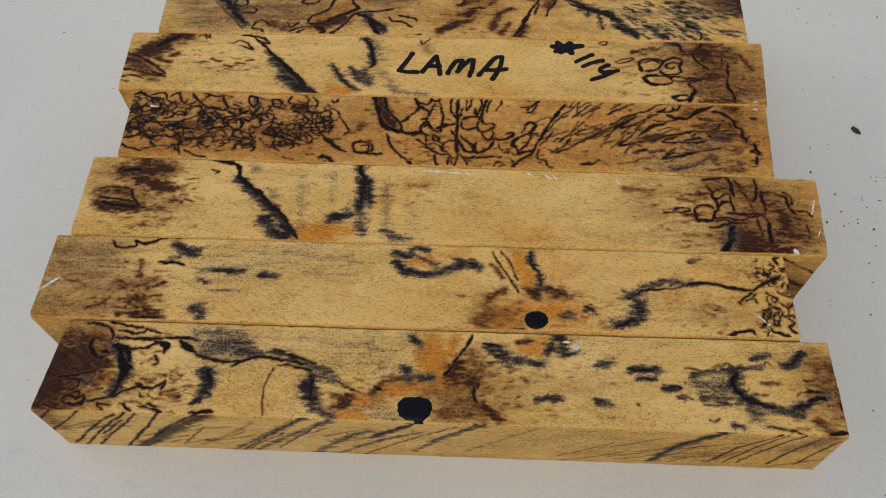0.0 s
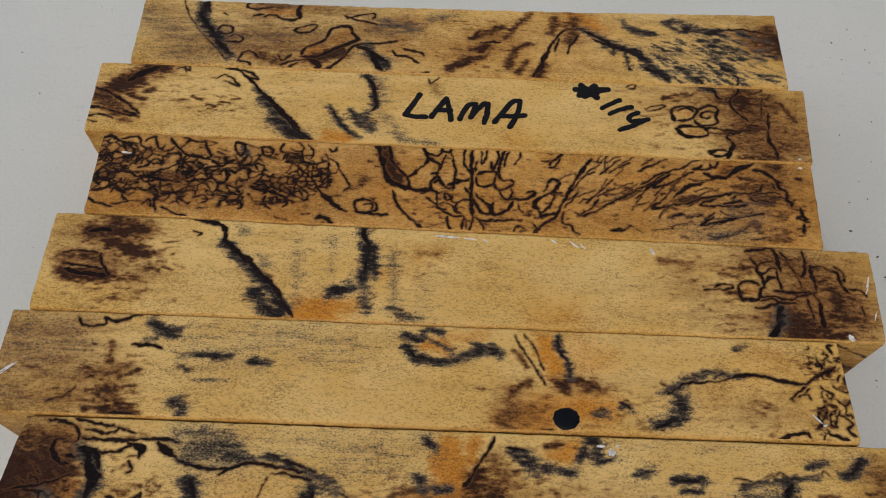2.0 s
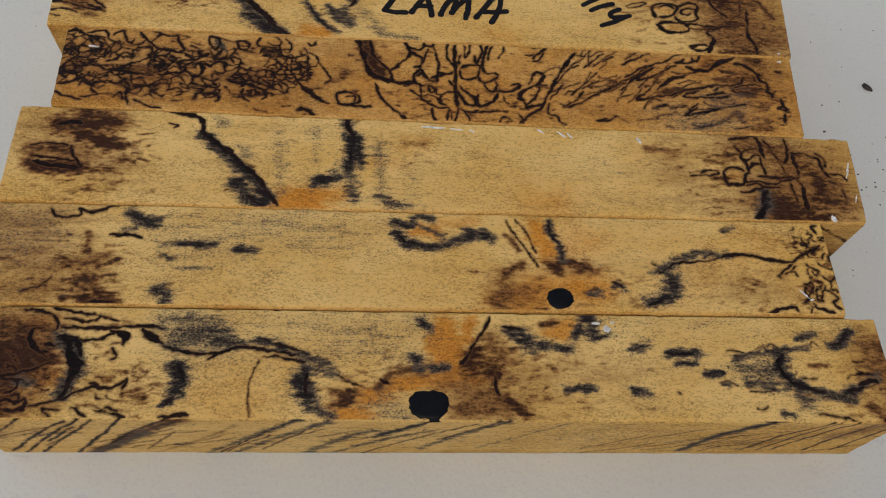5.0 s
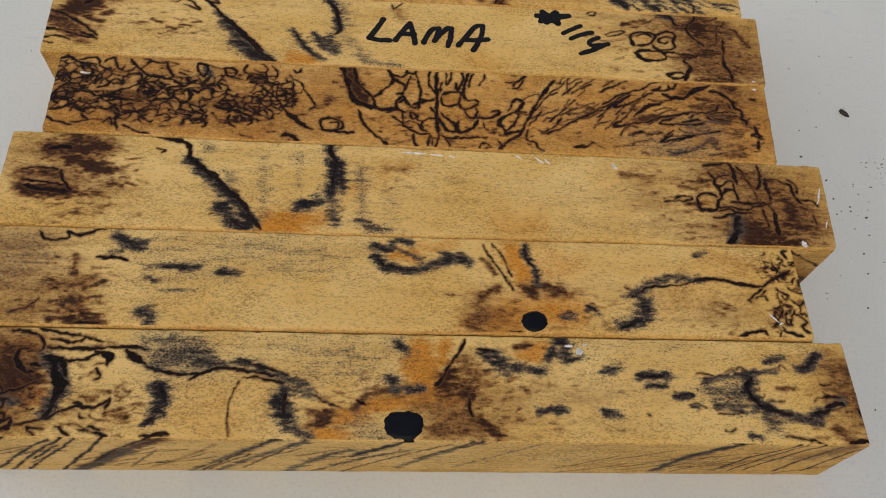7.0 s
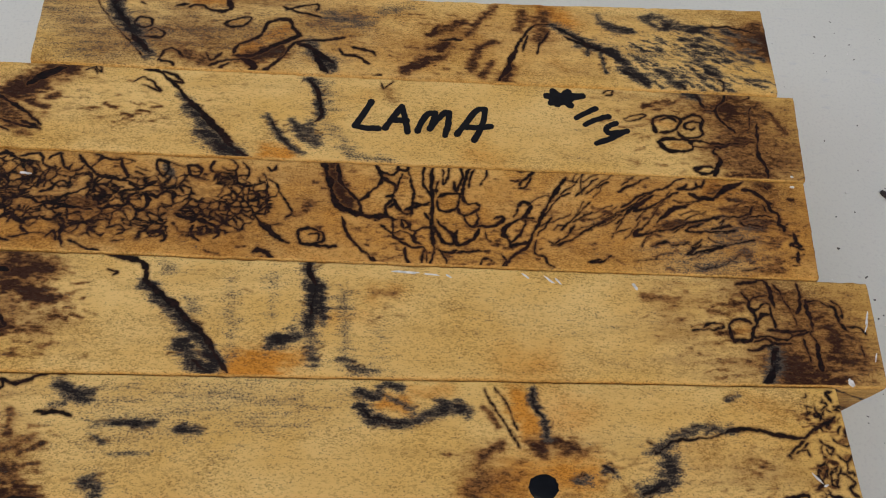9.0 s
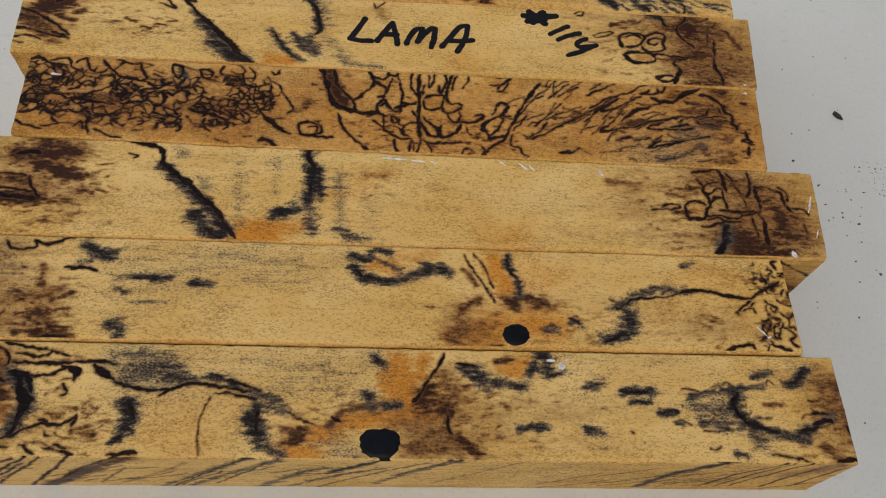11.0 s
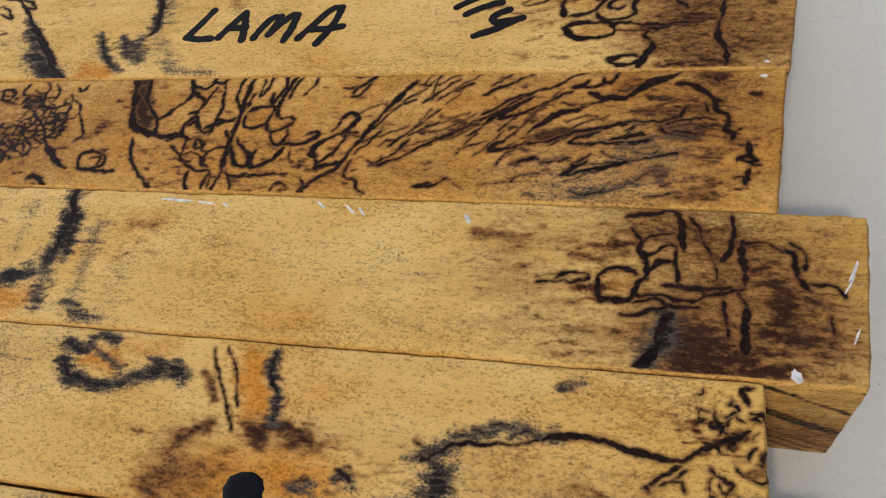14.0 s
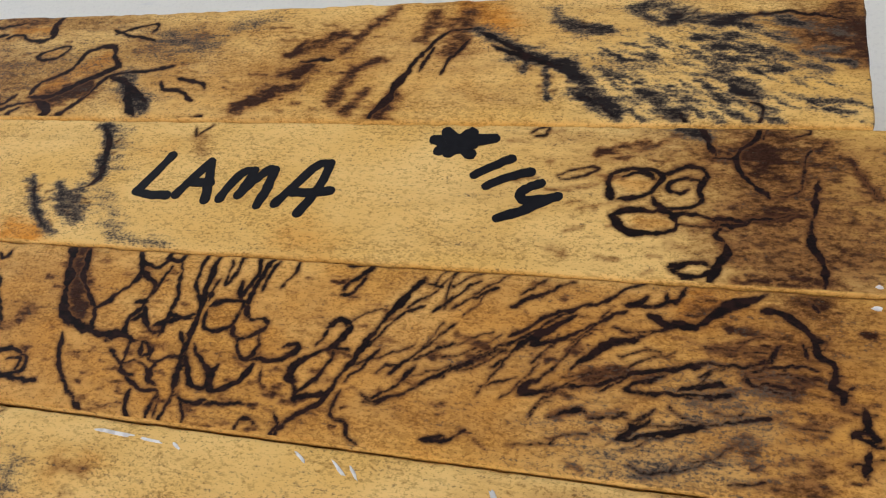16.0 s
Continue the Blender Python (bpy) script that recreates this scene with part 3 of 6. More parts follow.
def figure_third(k):
    k.brown(9, 0.39, (62, 18), (65, 8), (64, 0))
    k.brown(8, 0.33, (76, 15), (74, 3))
    k.brown(6, 0.21, (46, 14), (50, 4))
    k.brown(6, 0.33, (-74, 16), (-66, 12))
    k.flecks(60, 0.8, 2.2, 7, (-69, 14.5), (-57.6, 8.7))
    k.flecks(20, 0.6, 2, 4, (-69.4, 3.3), (-59.4, 3.1))
    k.flecks(50, 0.7, 2, 7, (45, 12.7), (55.9, 4.1))
    k.flecks(30, 0.7, 2, 7, (65.4, 12.2), (74, 4.7))
    k.flecks(16, 0.6, 1.4, 4, (-9, 13.2), (-0.3, 10.9))
    k.flecks(14, 0.6, 1.2, 5, (-35, 17.4), (-28.2, 13.7))
    k.grey(0.90, 0.4, (-11.1, 13.1), (-10.7, 3.6))
    k.grey(1, 0.6, (-10.1, 2), (-4.4, -0.2))
    k.grey(6, 0.13, (6.2, 12.5), (28.1, 10.7))
    k.grey(2, 0.3, (-4.5, 8.2), (-5.5, 2))
    k.orange(3, 1, (-26.5, 1.5), (-23.5, 1.6))
    k.orange(2.5, 0.45, (-5.8, 14), (-3, 14.8))
    k.orange(4.5, 0.45, (16.7, 2.7), (22, 2.7))
    k.orange(2, 0.4, (-7.8, 10), (-14.2, 10.4))
    k.brown(0.8, 0.5, (-5.8, 14.6), (-3, 14.5))
    k.flecks(40, 0.8, 1.4, 6, (70.9, 11.1), (75.9, 3.5))
    k.brown(0.8, 0.6, (40.3, 15.2), (45.4, 15.2))
    k.brown(3, 0.23, (43.9, 12.7), (44.9, 3.7))
    k.vein(0.9, (-70, 16.6), (-67.8, 17.6), (-65.8, 17.1))
    k.brown(1.8, 1.0, (-69.6, 16.9), (-62.9, 16.8))
    k.brown(1.5, 1.0, (-65.3, 14.6), (-60.1, 12.6))
    k.brown(2.0, 0.9, (-65.4, 19.5), (-60.2, 18))
    k.vein(0.3, (-73.5, 11.8), (-71.3, 12.4), (-67.1, 12.2))
    k.vein(0.7, (-72.6, 8.3), (-68.3, 7.6), (-64, 7.2))
    k.brown(1.3, 1.2, (-72.5, 7.8), (-64.1, 7.4))
    k.vein(0.4, (-66.5, 12), (-65.6, 9.9), (-63.6, 7.5))
    k.vein(0.3, (-73, 9.6), (-67.7, 9.1), (-65.3, 8.6))
    k.brown(1.5, 0.8, (-72.8, 10.8), (-67.2, 10.9))
    k.brown(3.0, 0.38, (-64.3, 10.5), (-59, 7.6))
    k.brown(0.5, 0.9, (-56.8, 12.7), (-55.3, 12.2))
    k.flecks(40, 0.9, 1.6, 4.0, (-60.4, 9.5), (-53.5, 12.8))
    k.flecks(30, 0.8, 1.6, 4.0, (-69.6, 5.3), (-57.9, 2.6))
    k.vein(0.3, (-50, 17.7), (-48.5, 17.2), (-48.9, 16.6))
    k.vein(0.8, (-50.5, 20.4), (-48, 19.9), (-45.5, 19.4), (-43.8, 17.8))
    k.vein(0.9, (-44, 16.2), (-41.2, 13.6), (-38.5, 11.6), (-35.7, 8.5))
    k.vein(0.8, (-35.7, 8.5), (-32.5, 5.6), (-30.8, 3.1), (-28.7, 0.4))
    k.vein(0.6, (-44, 17.8), (-43.5, 16))
    k.grey(0.98, 1.4, (-43.9, 15.7), (-39.9, 11.5), (-34.5, 6.5), (-30.3, 2.2))
    k.grey(1.31, 1.2, (-36.7, 5.5), (-34, 2.1), (-31.9, 0.7))
    k.vein(0.5, (-34.5, 2.6), (-32.5, 1.1), (-31, 0.4))
    k.grey(1.23, 0.6, (-36.3, 12.6), (-35.1, 11.1))
    k.grey(0.49, 1.0, (-39.5, 12.1), (-34.7, 8))
    k.vein(0.6, (-17.5, 20.1), (-17, 17.9), (-16, 15.8))
    k.grey(0.98, 1.4, (-17.5, 20.1), (-16.2, 15.7))
    k.grey(1.23, 1.3, (-16.2, 14.7), (-16.1, 11), (-16.8, 9.4))
    k.vein(0.3, (-16.2, 14.7), (-16.4, 10.5))
    k.grey(0.66, 1.0, (-15.2, 15.8), (-14.4, 9.5))
    k.grey(0.82, 1.3, (-22.7, 6.1), (-20.8, 6.3))
    k.grey(1.07, 1.0, (-22.2, 5.3), (-18.5, 6.8))
    k.grey(1.15, 0.8, (-16.7, 8.4), (-15.4, 2.4))
    k.grey(1.31, 0.4, (-23.2, 17.7), (-22.6, 10.3))
    k.grey(1.31, 0.4, (-30, 16.5), (-28.5, 3.2))
    k.grey(1.23, 0.4, (-11.2, 13.7), (-10.8, 3.5))
    k.grey(0.98, 0.7, (-10.7, 2.5), (-7.8, 1.1))
    k.orange(2.5, 1.1, (-26.5, 1.7), (-22.8, 2.3))
    k.orange(2.0, 0.7, (-19.1, 2.4), (-17.3, 3.4))
    k.grey(1.48, 0.5, (-41.5, 19.3), (-40.4, 18.4))
    k.vein(0.25, (49.7, 9.9), (50.9, 10.7), (52.7, 10.6), (53.1, 10.1), (51.6, 9.5), (50.1, 9.7))
    k.vein(0.2, (47.7, 9.2), (49.8, 9.6))
    k.brown(0.4, 0.8, (51.4, 8.8), (54.3, 9.1))
    k.vein(0.8, (54.3, 10.3), (54.1, 8.9), (54.4, 7.9), (55.6, 7.7))
    k.vein(0.5, (54.2, 10.5), (55.4, 11.2), (57.1, 11.5), (58.4, 10.9))
    k.vein(0.5, (55.6, 7.6), (57.4, 7.8), (58.1, 9.2), (58.7, 10.2), (59.5, 10.6))
    k.orange(1.3, 0.8, (55.8, 9.4), (57.2, 9.8))
    k.vein(0.45, (59.2, 10.6), (59.2, 12.3), (58.2, 13.7), (58.5, 15.1), (57.5, 16.6))
    k.vein(0.35, (58.5, 13.7), (59.4, 13.1), (60.9, 14.2), (62, 14.4))
    k.vein(0.3, (58.5, 14.8), (59.9, 15.6), (62, 16))
    k.vein(0.4, (56.8, 18), (58.6, 18.5), (61.6, 18.9), (61.9, 18.2))
    k.vein(0.8, (62.2, 18.6), (62.8, 17.1), (62.6, 15.3), (62.9, 13.9))
    k.vein(0.4, (62, 14.2), (62.4, 11.5), (62.4, 10.1))
    k.vein(0.35, (59.5, 11.3), (60.3, 12.4), (61.8, 12.5))
    k.vein(0.3, (64.3, 16.8), (65.2, 14.4), (65.8, 12.7), (66.3, 10.4))
    k.vein(0.3, (63.4, 18.3), (64.6, 16.5))
    k.vein(0.45, (67.8, 18.8), (68, 15.9), (67.5, 13.8), (66.3, 12.4))
    k.vein(0.3, (57.9, 8.2), (60.2, 8.6), (62.5, 8.1), (64.7, 8.3), (64.9, 9.3), (63, 9.5), (60.7, 9.7))
    k.vein(0.3, (57.9, 7.5), (59.9, 8), (61.1, 7.1), (58.6, 6.2), (56.6, 6.1))
    k.vein(0.3, (61.4, 7.4), (64.7, 7.3))
    k.vein(0.3, (64.9, 8.9), (67.4, 9.2), (69.1, 9.9))
    k.vein(0.25, (62.4, 9.8), (65.2, 9.6), (68, 9.7))
    k.vein(0.7, (68.9, 15.3), (68.7, 13.5), (69.1, 11.8), (69, 10.2))
    k.vein(0.6, (68.5, 9.2), (69, 7.3), (68.9, 4.8), (69.2, 2.4))
    k.vein(0.3, (68.9, 14.9), (70.3, 15.3), (71.9, 15), (73, 14.4))
    k.vein(0.45, (73, 14.8), (73.8, 13.8), (73.9, 12.1), (74.4, 10.8), (75.2, 9.9))
    k.vein(0.3, (73.6, 15.5), (74.6, 14.2), (74.7, 12.2))
    k.vein(0.3, (75.2, 10.6), (77.3, 10.7), (78, 10.1), (78.4, 9.2))
    k.vein(0.2, (76.8, 7.2), (76.9, 5.4))
    k.vein(1.0, (61.7, 6.4), (61.1, 5.4), (60.9, 4.2))
    k.vein(1.2, (60.7, 3.2), (59.9, 1.3), (58.3, -0.1))
    k.vein(0.7, (61.7, 6.1), (60.9, 4.8), (60.4, 3.5))
    k.grey(0.98, 1.4, (61.4, 6.1), (60.7, 2.9), (58.9, 0.3))
    k.brown(3.0, 0.85, (63.6, 4.4), (63.1, 1.9))
    k.brown(1.5, 1.0, (65.3, 1.5), (68.4, 2.3))
    k.brown(0.6, 1.0, (64.7, 3.2), (67.9, 3.6))
    k.brown(0.6, 1.0, (68.4, 0.8), (72.4, 1))
    k.brown(1.5, 0.7, (72.5, 9.4), (72.6, 5.7))
    k.brown(2.0, 0.5, (74.6, 4), (73.2, 6.9))
    k.brown(4.0, 0.42, (65.8, 14.4), (66.9, 4))
    k.brown(4.0, 0.33, (72.3, 12), (77.1, 4.8))
    k.brown(3.0, 0.47, (58.7, 17), (61.1, 17.1))
    k.vein(0.2, (66.9, 8.4), (67.1, 6.5), (67.4, 4))
    k.flecks(50, 0.8, 1.4, 4.0, (50.2, 14.4), (56.5, 12.5))
    k.flecks(20, 0.8, 1.4, 3.0, (51.1, 5.4), (54.2, 3))
    k.brown(0.6, 0.7, (51, 13), (54.1, 12.4))
    k.brown(3.0, 0.33, (51.8, 4.1), (57.6, 3.9))
    k.flecks(20, 0.6, 1.4, 3.0, (40.5, 14.7), (47.9, 12.8))


def figure_fourth(k):
    k.flecks(120, 1.2, 0.7, 9, (-15, 9), (70, 9))
    k.brown(9, 0.29, (-72, 10), (-25, 9))
    k.brown(9, 0.26, (45, 9), (72, 9))
    k.hatch(30, 0.07, 6, 38, 7, (25.8, 12.8), (43, 12))
    k.hatch(34, 0.06, 5, 12, 7, (44.6, 8.4), (63.8, 7.7))
    k.hatch(46, 0.08, 3.2, -12, 8, (-70.9, 12.5), (-28.7, 8.9))
    k.flecks(90, 0.8, 1.3, 9, (-15.4, 10.4), (21.2, 9))
    k.flecks(80, 0.8, 1.6, 9, (26.6, 10.3), (69.6, 9))
    k.flecks(60, 0.7, 1.2, 8, (-66.4, 10.2), (-28.8, 10))
    k.brown(30, 0.24, (-71.3, 10.1), (72.9, 9.1))
    k.brown(9, 0.18, (-69.6, 11.3), (-32.8, 8.8))
    k.orange(30, 0.62, (-70.8, 7.7), (72.9, 9.1))
    k.cells(1.6, 0.04, 8.5, (-70.9, 12.5), (-51.1, 9.4), (-31, 11.2))
    k.vein(0.25, (31.2, 1.4), (33, 1.9))
    k.flecks(70, 0.9, 0.8, 5, (4.3, 4.3), (24, 5.6))
    k.flecks(60, 0.9, 0.8, 5, (-8.9, 3), (-0.6, 6.4))
    k.flecks(60, 0.8, 0.9, 5, (16.8, 14.6), (30.5, 8.7))
    k.vein(0.22, (37.5, 11.2), (31.7, 8), (27.2, 5), (24.5, 4.3))
    k.vein(0.2, (44.7, 16.5), (37.5, 11.6), (30.6, 7.4))
    k.vein(0.22, (30.8, 1.2), (32.9, 1.4), (35, 2.7))
    k.vein(0.2, (31.6, 16.7), (29.8, 14.8))
    k.vein(0.2, (34, 18.7), (30.4, 15.4))
    k.vein(0.18, (32.3, 13.6), (26.4, 7.3))
    k.vein(0.2, (36.1, 18.1), (31.5, 15.4))
    k.flecks(60, 0.9, 1.2, 7, (56.5, 8.7), (71.2, 6.6))
    k.vein(0.25, (37.7, 15.8), (40.2, 17.3), (42.9, 18.8), (44, 19.1))
    k.vein(0.3, (37.9, 12.7), (40, 14.1), (42.6, 15.6), (45.3, 16.7), (46.4, 16.8))
    k.vein(0.4, (38.3, 11.2), (40.1, 12.7), (41.9, 14))
    k.vein(0.45, (40.2, 11.9), (41.4, 13.3), (43, 14.5), (44.3, 15.5))
    k.vein(0.3, (40.2, 11.9), (42.1, 12.4), (43.9, 13.2), (46, 14.6), (48.1, 15.7), (49.2, 16.5))
    k.vein(0.2, (45.3, 16.4), (48, 17.9), (49, 18.9), (50.7, 19.4))
    k.vein(0.5, (48.9, 17), (50.2, 17.4), (51, 18.1))
    k.vein(0.3, (50.2, 17.1), (52.9, 17.3))
    k.vein(0.5, (52.8, 18.6), (53.1, 17.4), (53.9, 18), (54.7, 19.4))
    k.vein(0.7, (51.3, 16.3), (52.7, 15.5), (54.5, 15.3), (56, 15.5), (57.6, 16.8), (59.1, 17.9), (61.2, 18.9))
    k.vein(0.4, (60.7, 18.2), (62.2, 19.3))
    k.orange(1.6, 1.1, (54.5, 17.1), (57.6, 17.7))
    k.brown(1.2, 0.6, (55, 16.9), (57.1, 17.4))
    k.vein(0.45, (44.2, 9.7), (45.5, 11), (46.7, 12.1), (48.8, 13.2), (50.4, 13.6))
    k.vein(0.25, (48.8, 13.2), (51.4, 14.2), (54, 15.3))
    k.vein(0.4, (39.7, 6.8), (42.9, 7.5), (46.5, 8.5), (49, 9.4), (51.5, 10.1))
    k.vein(0.6, (49, 9.6), (52, 10.3), (55.1, 11), (56.6, 11.4))
    k.vein(0.3, (56.6, 11.5), (59.5, 11.5), (62, 12.2))
    k.vein(0.4, (39.7, 6.8), (40.4, 7.9), (41.2, 8.4))
    k.vein(0.25, (40.7, 7.9), (41.9, 8.9), (42.9, 10.1))
    k.brown(0.7, 0.9, (45.9, 9.3), (49, 10.1))
    k.vein(0.45, (52.6, 9.9), (51.1, 9.2), (49.3, 8.2), (50.1, 7.9), (52.6, 8))
    k.vein(0.25, (52.6, 8), (56.6, 8.3), (59, 8.6))
    k.vein(0.3, (54.1, 8.6), (56.1, 9.2), (58.5, 9.4))
    k.vein(0.55, (51.5, 5.4), (50, 4.5), (48.8, 3.4))
    k.vein(0.4, (48.8, 3.4), (51.3, 4), (53.7, 4.6), (56.6, 5.3))
    k.vein(0.2, (56.6, 5.5), (59.4, 6.2), (62.2, 6.6))
    k.vein(0.3, (42.6, 4.7), (44.1, 5.4), (45.6, 6), (46.2, 5.4))
    k.brown(0.5, 0.8, (43.4, 5.1), (45.6, 5.9))
    k.vein(0.15, (46.2, 4.9), (49.7, 5.8))
    k.brown(0.5, 0.6, (46.2, 5.1), (50.1, 6.9))
    k.vein(0.6, (61.6, 17.4), (63.1, 17.2), (64.6, 16.2), (65.5, 15.4), (66.1, 14.6), (66.3, 13.2), (67.4, 12.5), (67.6, 11.4), (67.3, 10.3), (68.1, 9.6), (68, 8.6))
    k.vein(0.5, (65.9, 14.8), (67.1, 14.7))
    k.vein(0.4, (67.1, 11.6), (68, 11.4))
    k.vein(0.4, (68.4, 10.1), (68.9, 10.3))
    k.vein(0.5, (69.4, 8.7), (69.7, 7.4), (70.1, 6.2), (70.7, 5.8))
    k.vein(0.5, (68.3, 5.8), (69.8, 5.5), (70.8, 5.3))
    k.vein(0.7, (69.7, 4.7), (69.3, 3.2), (69.5, 2.3))
    k.vein(0.4, (70.1, 6.5), (68.9, 6.1), (68.2, 5.6))
    k.vein(0.5, (66.1, 18.4), (66.6, 17.5))
    k.brown(1.5, 0.8, (65.2, 18.3), (66.6, 18.1))
    k.vein(0.3, (60, 10.9), (60.7, 9.9), (62.3, 9.3), (64.2, 9.2))
    k.vein(0.3, (61.4, 10), (63.8, 9.7), (64.2, 10))
    k.vein(0.3, (61.9, 11.9), (62.5, 13.1), (63.2, 13.8))
    k.vein(0.3, (64.9, 14.2), (65.3, 12.8))
    k.vein(0.2, (60.5, 11.2), (63.9, 11.9), (66.2, 11.8))
    k.brown(2.0, 0.7, (60.9, 10.5), (63.8, 9.7))
    k.brown(2.0, 0.6, (62.5, 13.4), (64.8, 12.5))
    k.brown(1.0, 0.7, (57.1, 12.9), (59.6, 13.7))
    k.brown(0.6, 0.7, (58.6, 15.4), (60.6, 15))
    k.grey(4.0, 0.45, (56.6, 7.3), (59.9, 7.1))
    k.grey(4.0, 0.45, (46.9, 2), (51.9, 1.1))
    k.grey(3.0, 0.4, (54.2, 1.4), (58, 1.4))
    k.brown(0.6, 0.7, (58.9, 3.9), (60.8, 4.4))
    k.brown(0.8, 0.7, (63.9, 3.5), (66.1, 2.6))
    k.brown(1.0, 0.7, (62.4, 0.5), (65.5, 1.1))
    k.brown(0.7, 0.6, (65, 6.4), (68.2, 7.3))
    k.brown(0.6, 0.6, (67.4, 8.5), (68.7, 8.1))
    k.brown(0.5, 0.7, (51.4, 0.6), (53.8, 1.1))
    k.brown(4.0, 0.33, (71.1, 15.3), (70.9, 17.6))
    k.vein(0.9, (-16.5, 20.5), (-15.2, 16.8), (-14.2, 13.2), (-13, 10.8), (-9.9, 9.7), (-6.8, 8.8), (-4.2, 9.3))
    k.brown(1.2, 1.0, (-15.1, 19.9), (-13.5, 15), (-11.5, 11.4))
    k.vein(0.5, (-13.7, 20), (-13.1, 16.2), (-11.3, 13.8), (-9.5, 11.7), (-8.9, 9.4))
    k.vein(0.45, (-9.5, 12.1), (-8, 13.7), (-6.4, 15.5), (-5.7, 17.1), (-6.9, 19.9))
    k.vein(0.35, (-6.9, 19.9), (-5.5, 18.3), (-3.3, 18), (-2.8, 20.3))
    k.vein(0.45, (-3.3, 19), (-1.2, 18.8), (-0.9, 20.1))
    k.vein(0.35, (-5.7, 17.1), (-4.4, 16.5), (-3.3, 15.3), (-3.8, 12.9), (-4.8, 11), (-4.5, 9.2))
    k.vein(0.5, (-5, 13.1), (-3.3, 13.5))
    k.vein(0.35, (-3.3, 13.8), (-2.8, 15.9), (-1.9, 17.8))
    k.vein(0.4, (-4.7, 9.8), (-3.5, 8.7), (-2.5, 8.7))
    k.vein(0.4, (-3.6, 12.9), (-2.7, 11.1), (-1.8, 9.9), (-0.6, 9.9), (-0.1, 11.2), (0.2, 13.6), (-0.1, 16), (-0.9, 18.5))
    k.vein(0.3, (-4.2, 11), (-3.2, 12.3))
    k.vein(0.5, (-1.6, 10.5), (0.9, 11.5), (3, 12.4))
    k.vein(0.4, (0.2, 12), (2.5, 11.8))
    k.vein(0.35, (2, 19.8), (1.8, 16.7), (2.5, 14.9), (3.6, 14))
    k.vein(0.55, (3.4, 19.9), (3.4, 16.1), (3.3, 12.4), (3.3, 8.3), (3.7, 4.8), (3.7, 2), (3, -0.3))
    k.vein(0.35, (4.6, 16.8), (4.1, 14.3))
    k.vein(0.3, (5.2, 19.3), (5.5, 16.2), (6.3, 18.1), (6.6, 20))
    k.vein(0.35, (7.3, 16.8), (7.6, 15), (8.7, 16.9), (8.9, 18.8), (8.4, 20))
    k.vein(0.45, (10.3, 20.1), (9.4, 16.9), (8.8, 14.4), (9.3, 12.3))
    k.vein(0.3, (11.1, 19.5), (9.9, 15.7))
    k.vein(0.3, (13.3, 19.8), (13.7, 18.3), (12.1, 16.4))
    k.vein(0.3, (4.6, 13.7), (5.7, 14.1), (8.3, 14.2), (7.9, 11.4), (6.2, 10.5), (4.6, 10.9), (4.4, 13.3))
    k.vein(0.3, (8.3, 14.2), (9.8, 12.3), (11.4, 12.3), (11.9, 11.5), (9.8, 9.9), (8.2, 10.2), (7.9, 11.4))
    k.vein(0.35, (8.9, 9.6), (9.7, 8.2), (10.8, 7.8), (11.6, 9.1), (11.4, 10.6))
    k.vein(0.3, (8.9, 9.6), (9.8, 10.2))
    k.vein(0.3, (11.3, 7.9), (14.4, 8), (16, 9.2), (15.8, 9.8), (14.5, 9.5))
    k.vein(0.3, (-0.8, 8.2), (-0.1, 6.4), (2, 7.3), (3.3, 7.1))
    k.vein(0.3, (2, 10), (3, 8.9))
    k.vein(0.3, (-0.6, 9.4), (-0.1, 10.6))
    k.vein(0.35, (-3.7, 9.3), (-3.1, 5.2), (-1.6, 4.7))
    k.vein(0.3, (-2.1, 8.7), (-1.4, 8.4), (-0.8, 7.2), (-1.6, 7), (-2.1, 8.4))
    k.vein(0.3, (-5.7, 7.5), (-3.6, 5.8), (-2.1, 6.4), (-0.6, 5.9), (0.7, 4.7))
    k.vein(0.3, (-3.4, 5.2), (-2.1, 4.1), (-0, 3.3), (2, 3.1), (2.5, 0.3))
    k.vein(0.4, (-1.4, 3), (-1, 0.7), (-0.5, -0))
    k.vein(0.35, (2, 3.1), (1.5, 0.2))
    k.vein(0.35, (0.5, 6.5), (0.3, 4.7), (1.5, 3.8))
    k.vein(0.4, (4.1, 8.9), (6.1, 6.6), (7.6, 4.9), (7.1, 4), (5.8, 3.9), (5.1, 4.8))
    k.vein(0.35, (3.7, 7.7), (5.1, 4.8), (5.6, 3.9))
    k.vein(0.5, (7.6, 6.6), (7.4, 4.9), (8.1, 3.8), (9.6, 4.4), (10.9, 5.6), (11.6, 7.3))
    k.vein(0.4, (4, 3.1), (5.5, 2.4), (7.6, 2.9))
    k.vein(0.45, (3.7, 2.5), (4.5, 3.1), (5.5, 1.5), (5.7, -0.2))
    k.vein(0.3, (7.6, 2.4), (10.6, 2.9), (12.2, 3))
    k.vein(0.2, (12.8, 6.8), (13.3, 5.1))
    k.vein(0.35, (-12.4, 8.8), (-11.8, 6.7), (-10.5, 4.4), (-9.1, 2.8), (-7.6, 1.4), (-6, 0.1))
    k.vein(0.35, (19.3, 16.6), (20.2, 17.9), (21.8, 19.2), (22.4, 20.1))
    k.vein(0.3, (19.2, 19.7), (21.4, 20))
    k.vein(0.3, (19.3, 16), (20.6, 16.6), (21.6, 18.5))
    k.vein(0.5, (18.5, 12), (19.9, 12.9), (21.4, 12.6), (20.8, 11.4), (19.7, 9.9), (18.1, 8.7), (16.5, 7.7), (15.9, 6.3), (16.9, 5.2), (17.3, 3.8))
    k.vein(0.4, (18.8, 11.7), (17.9, 9.9))
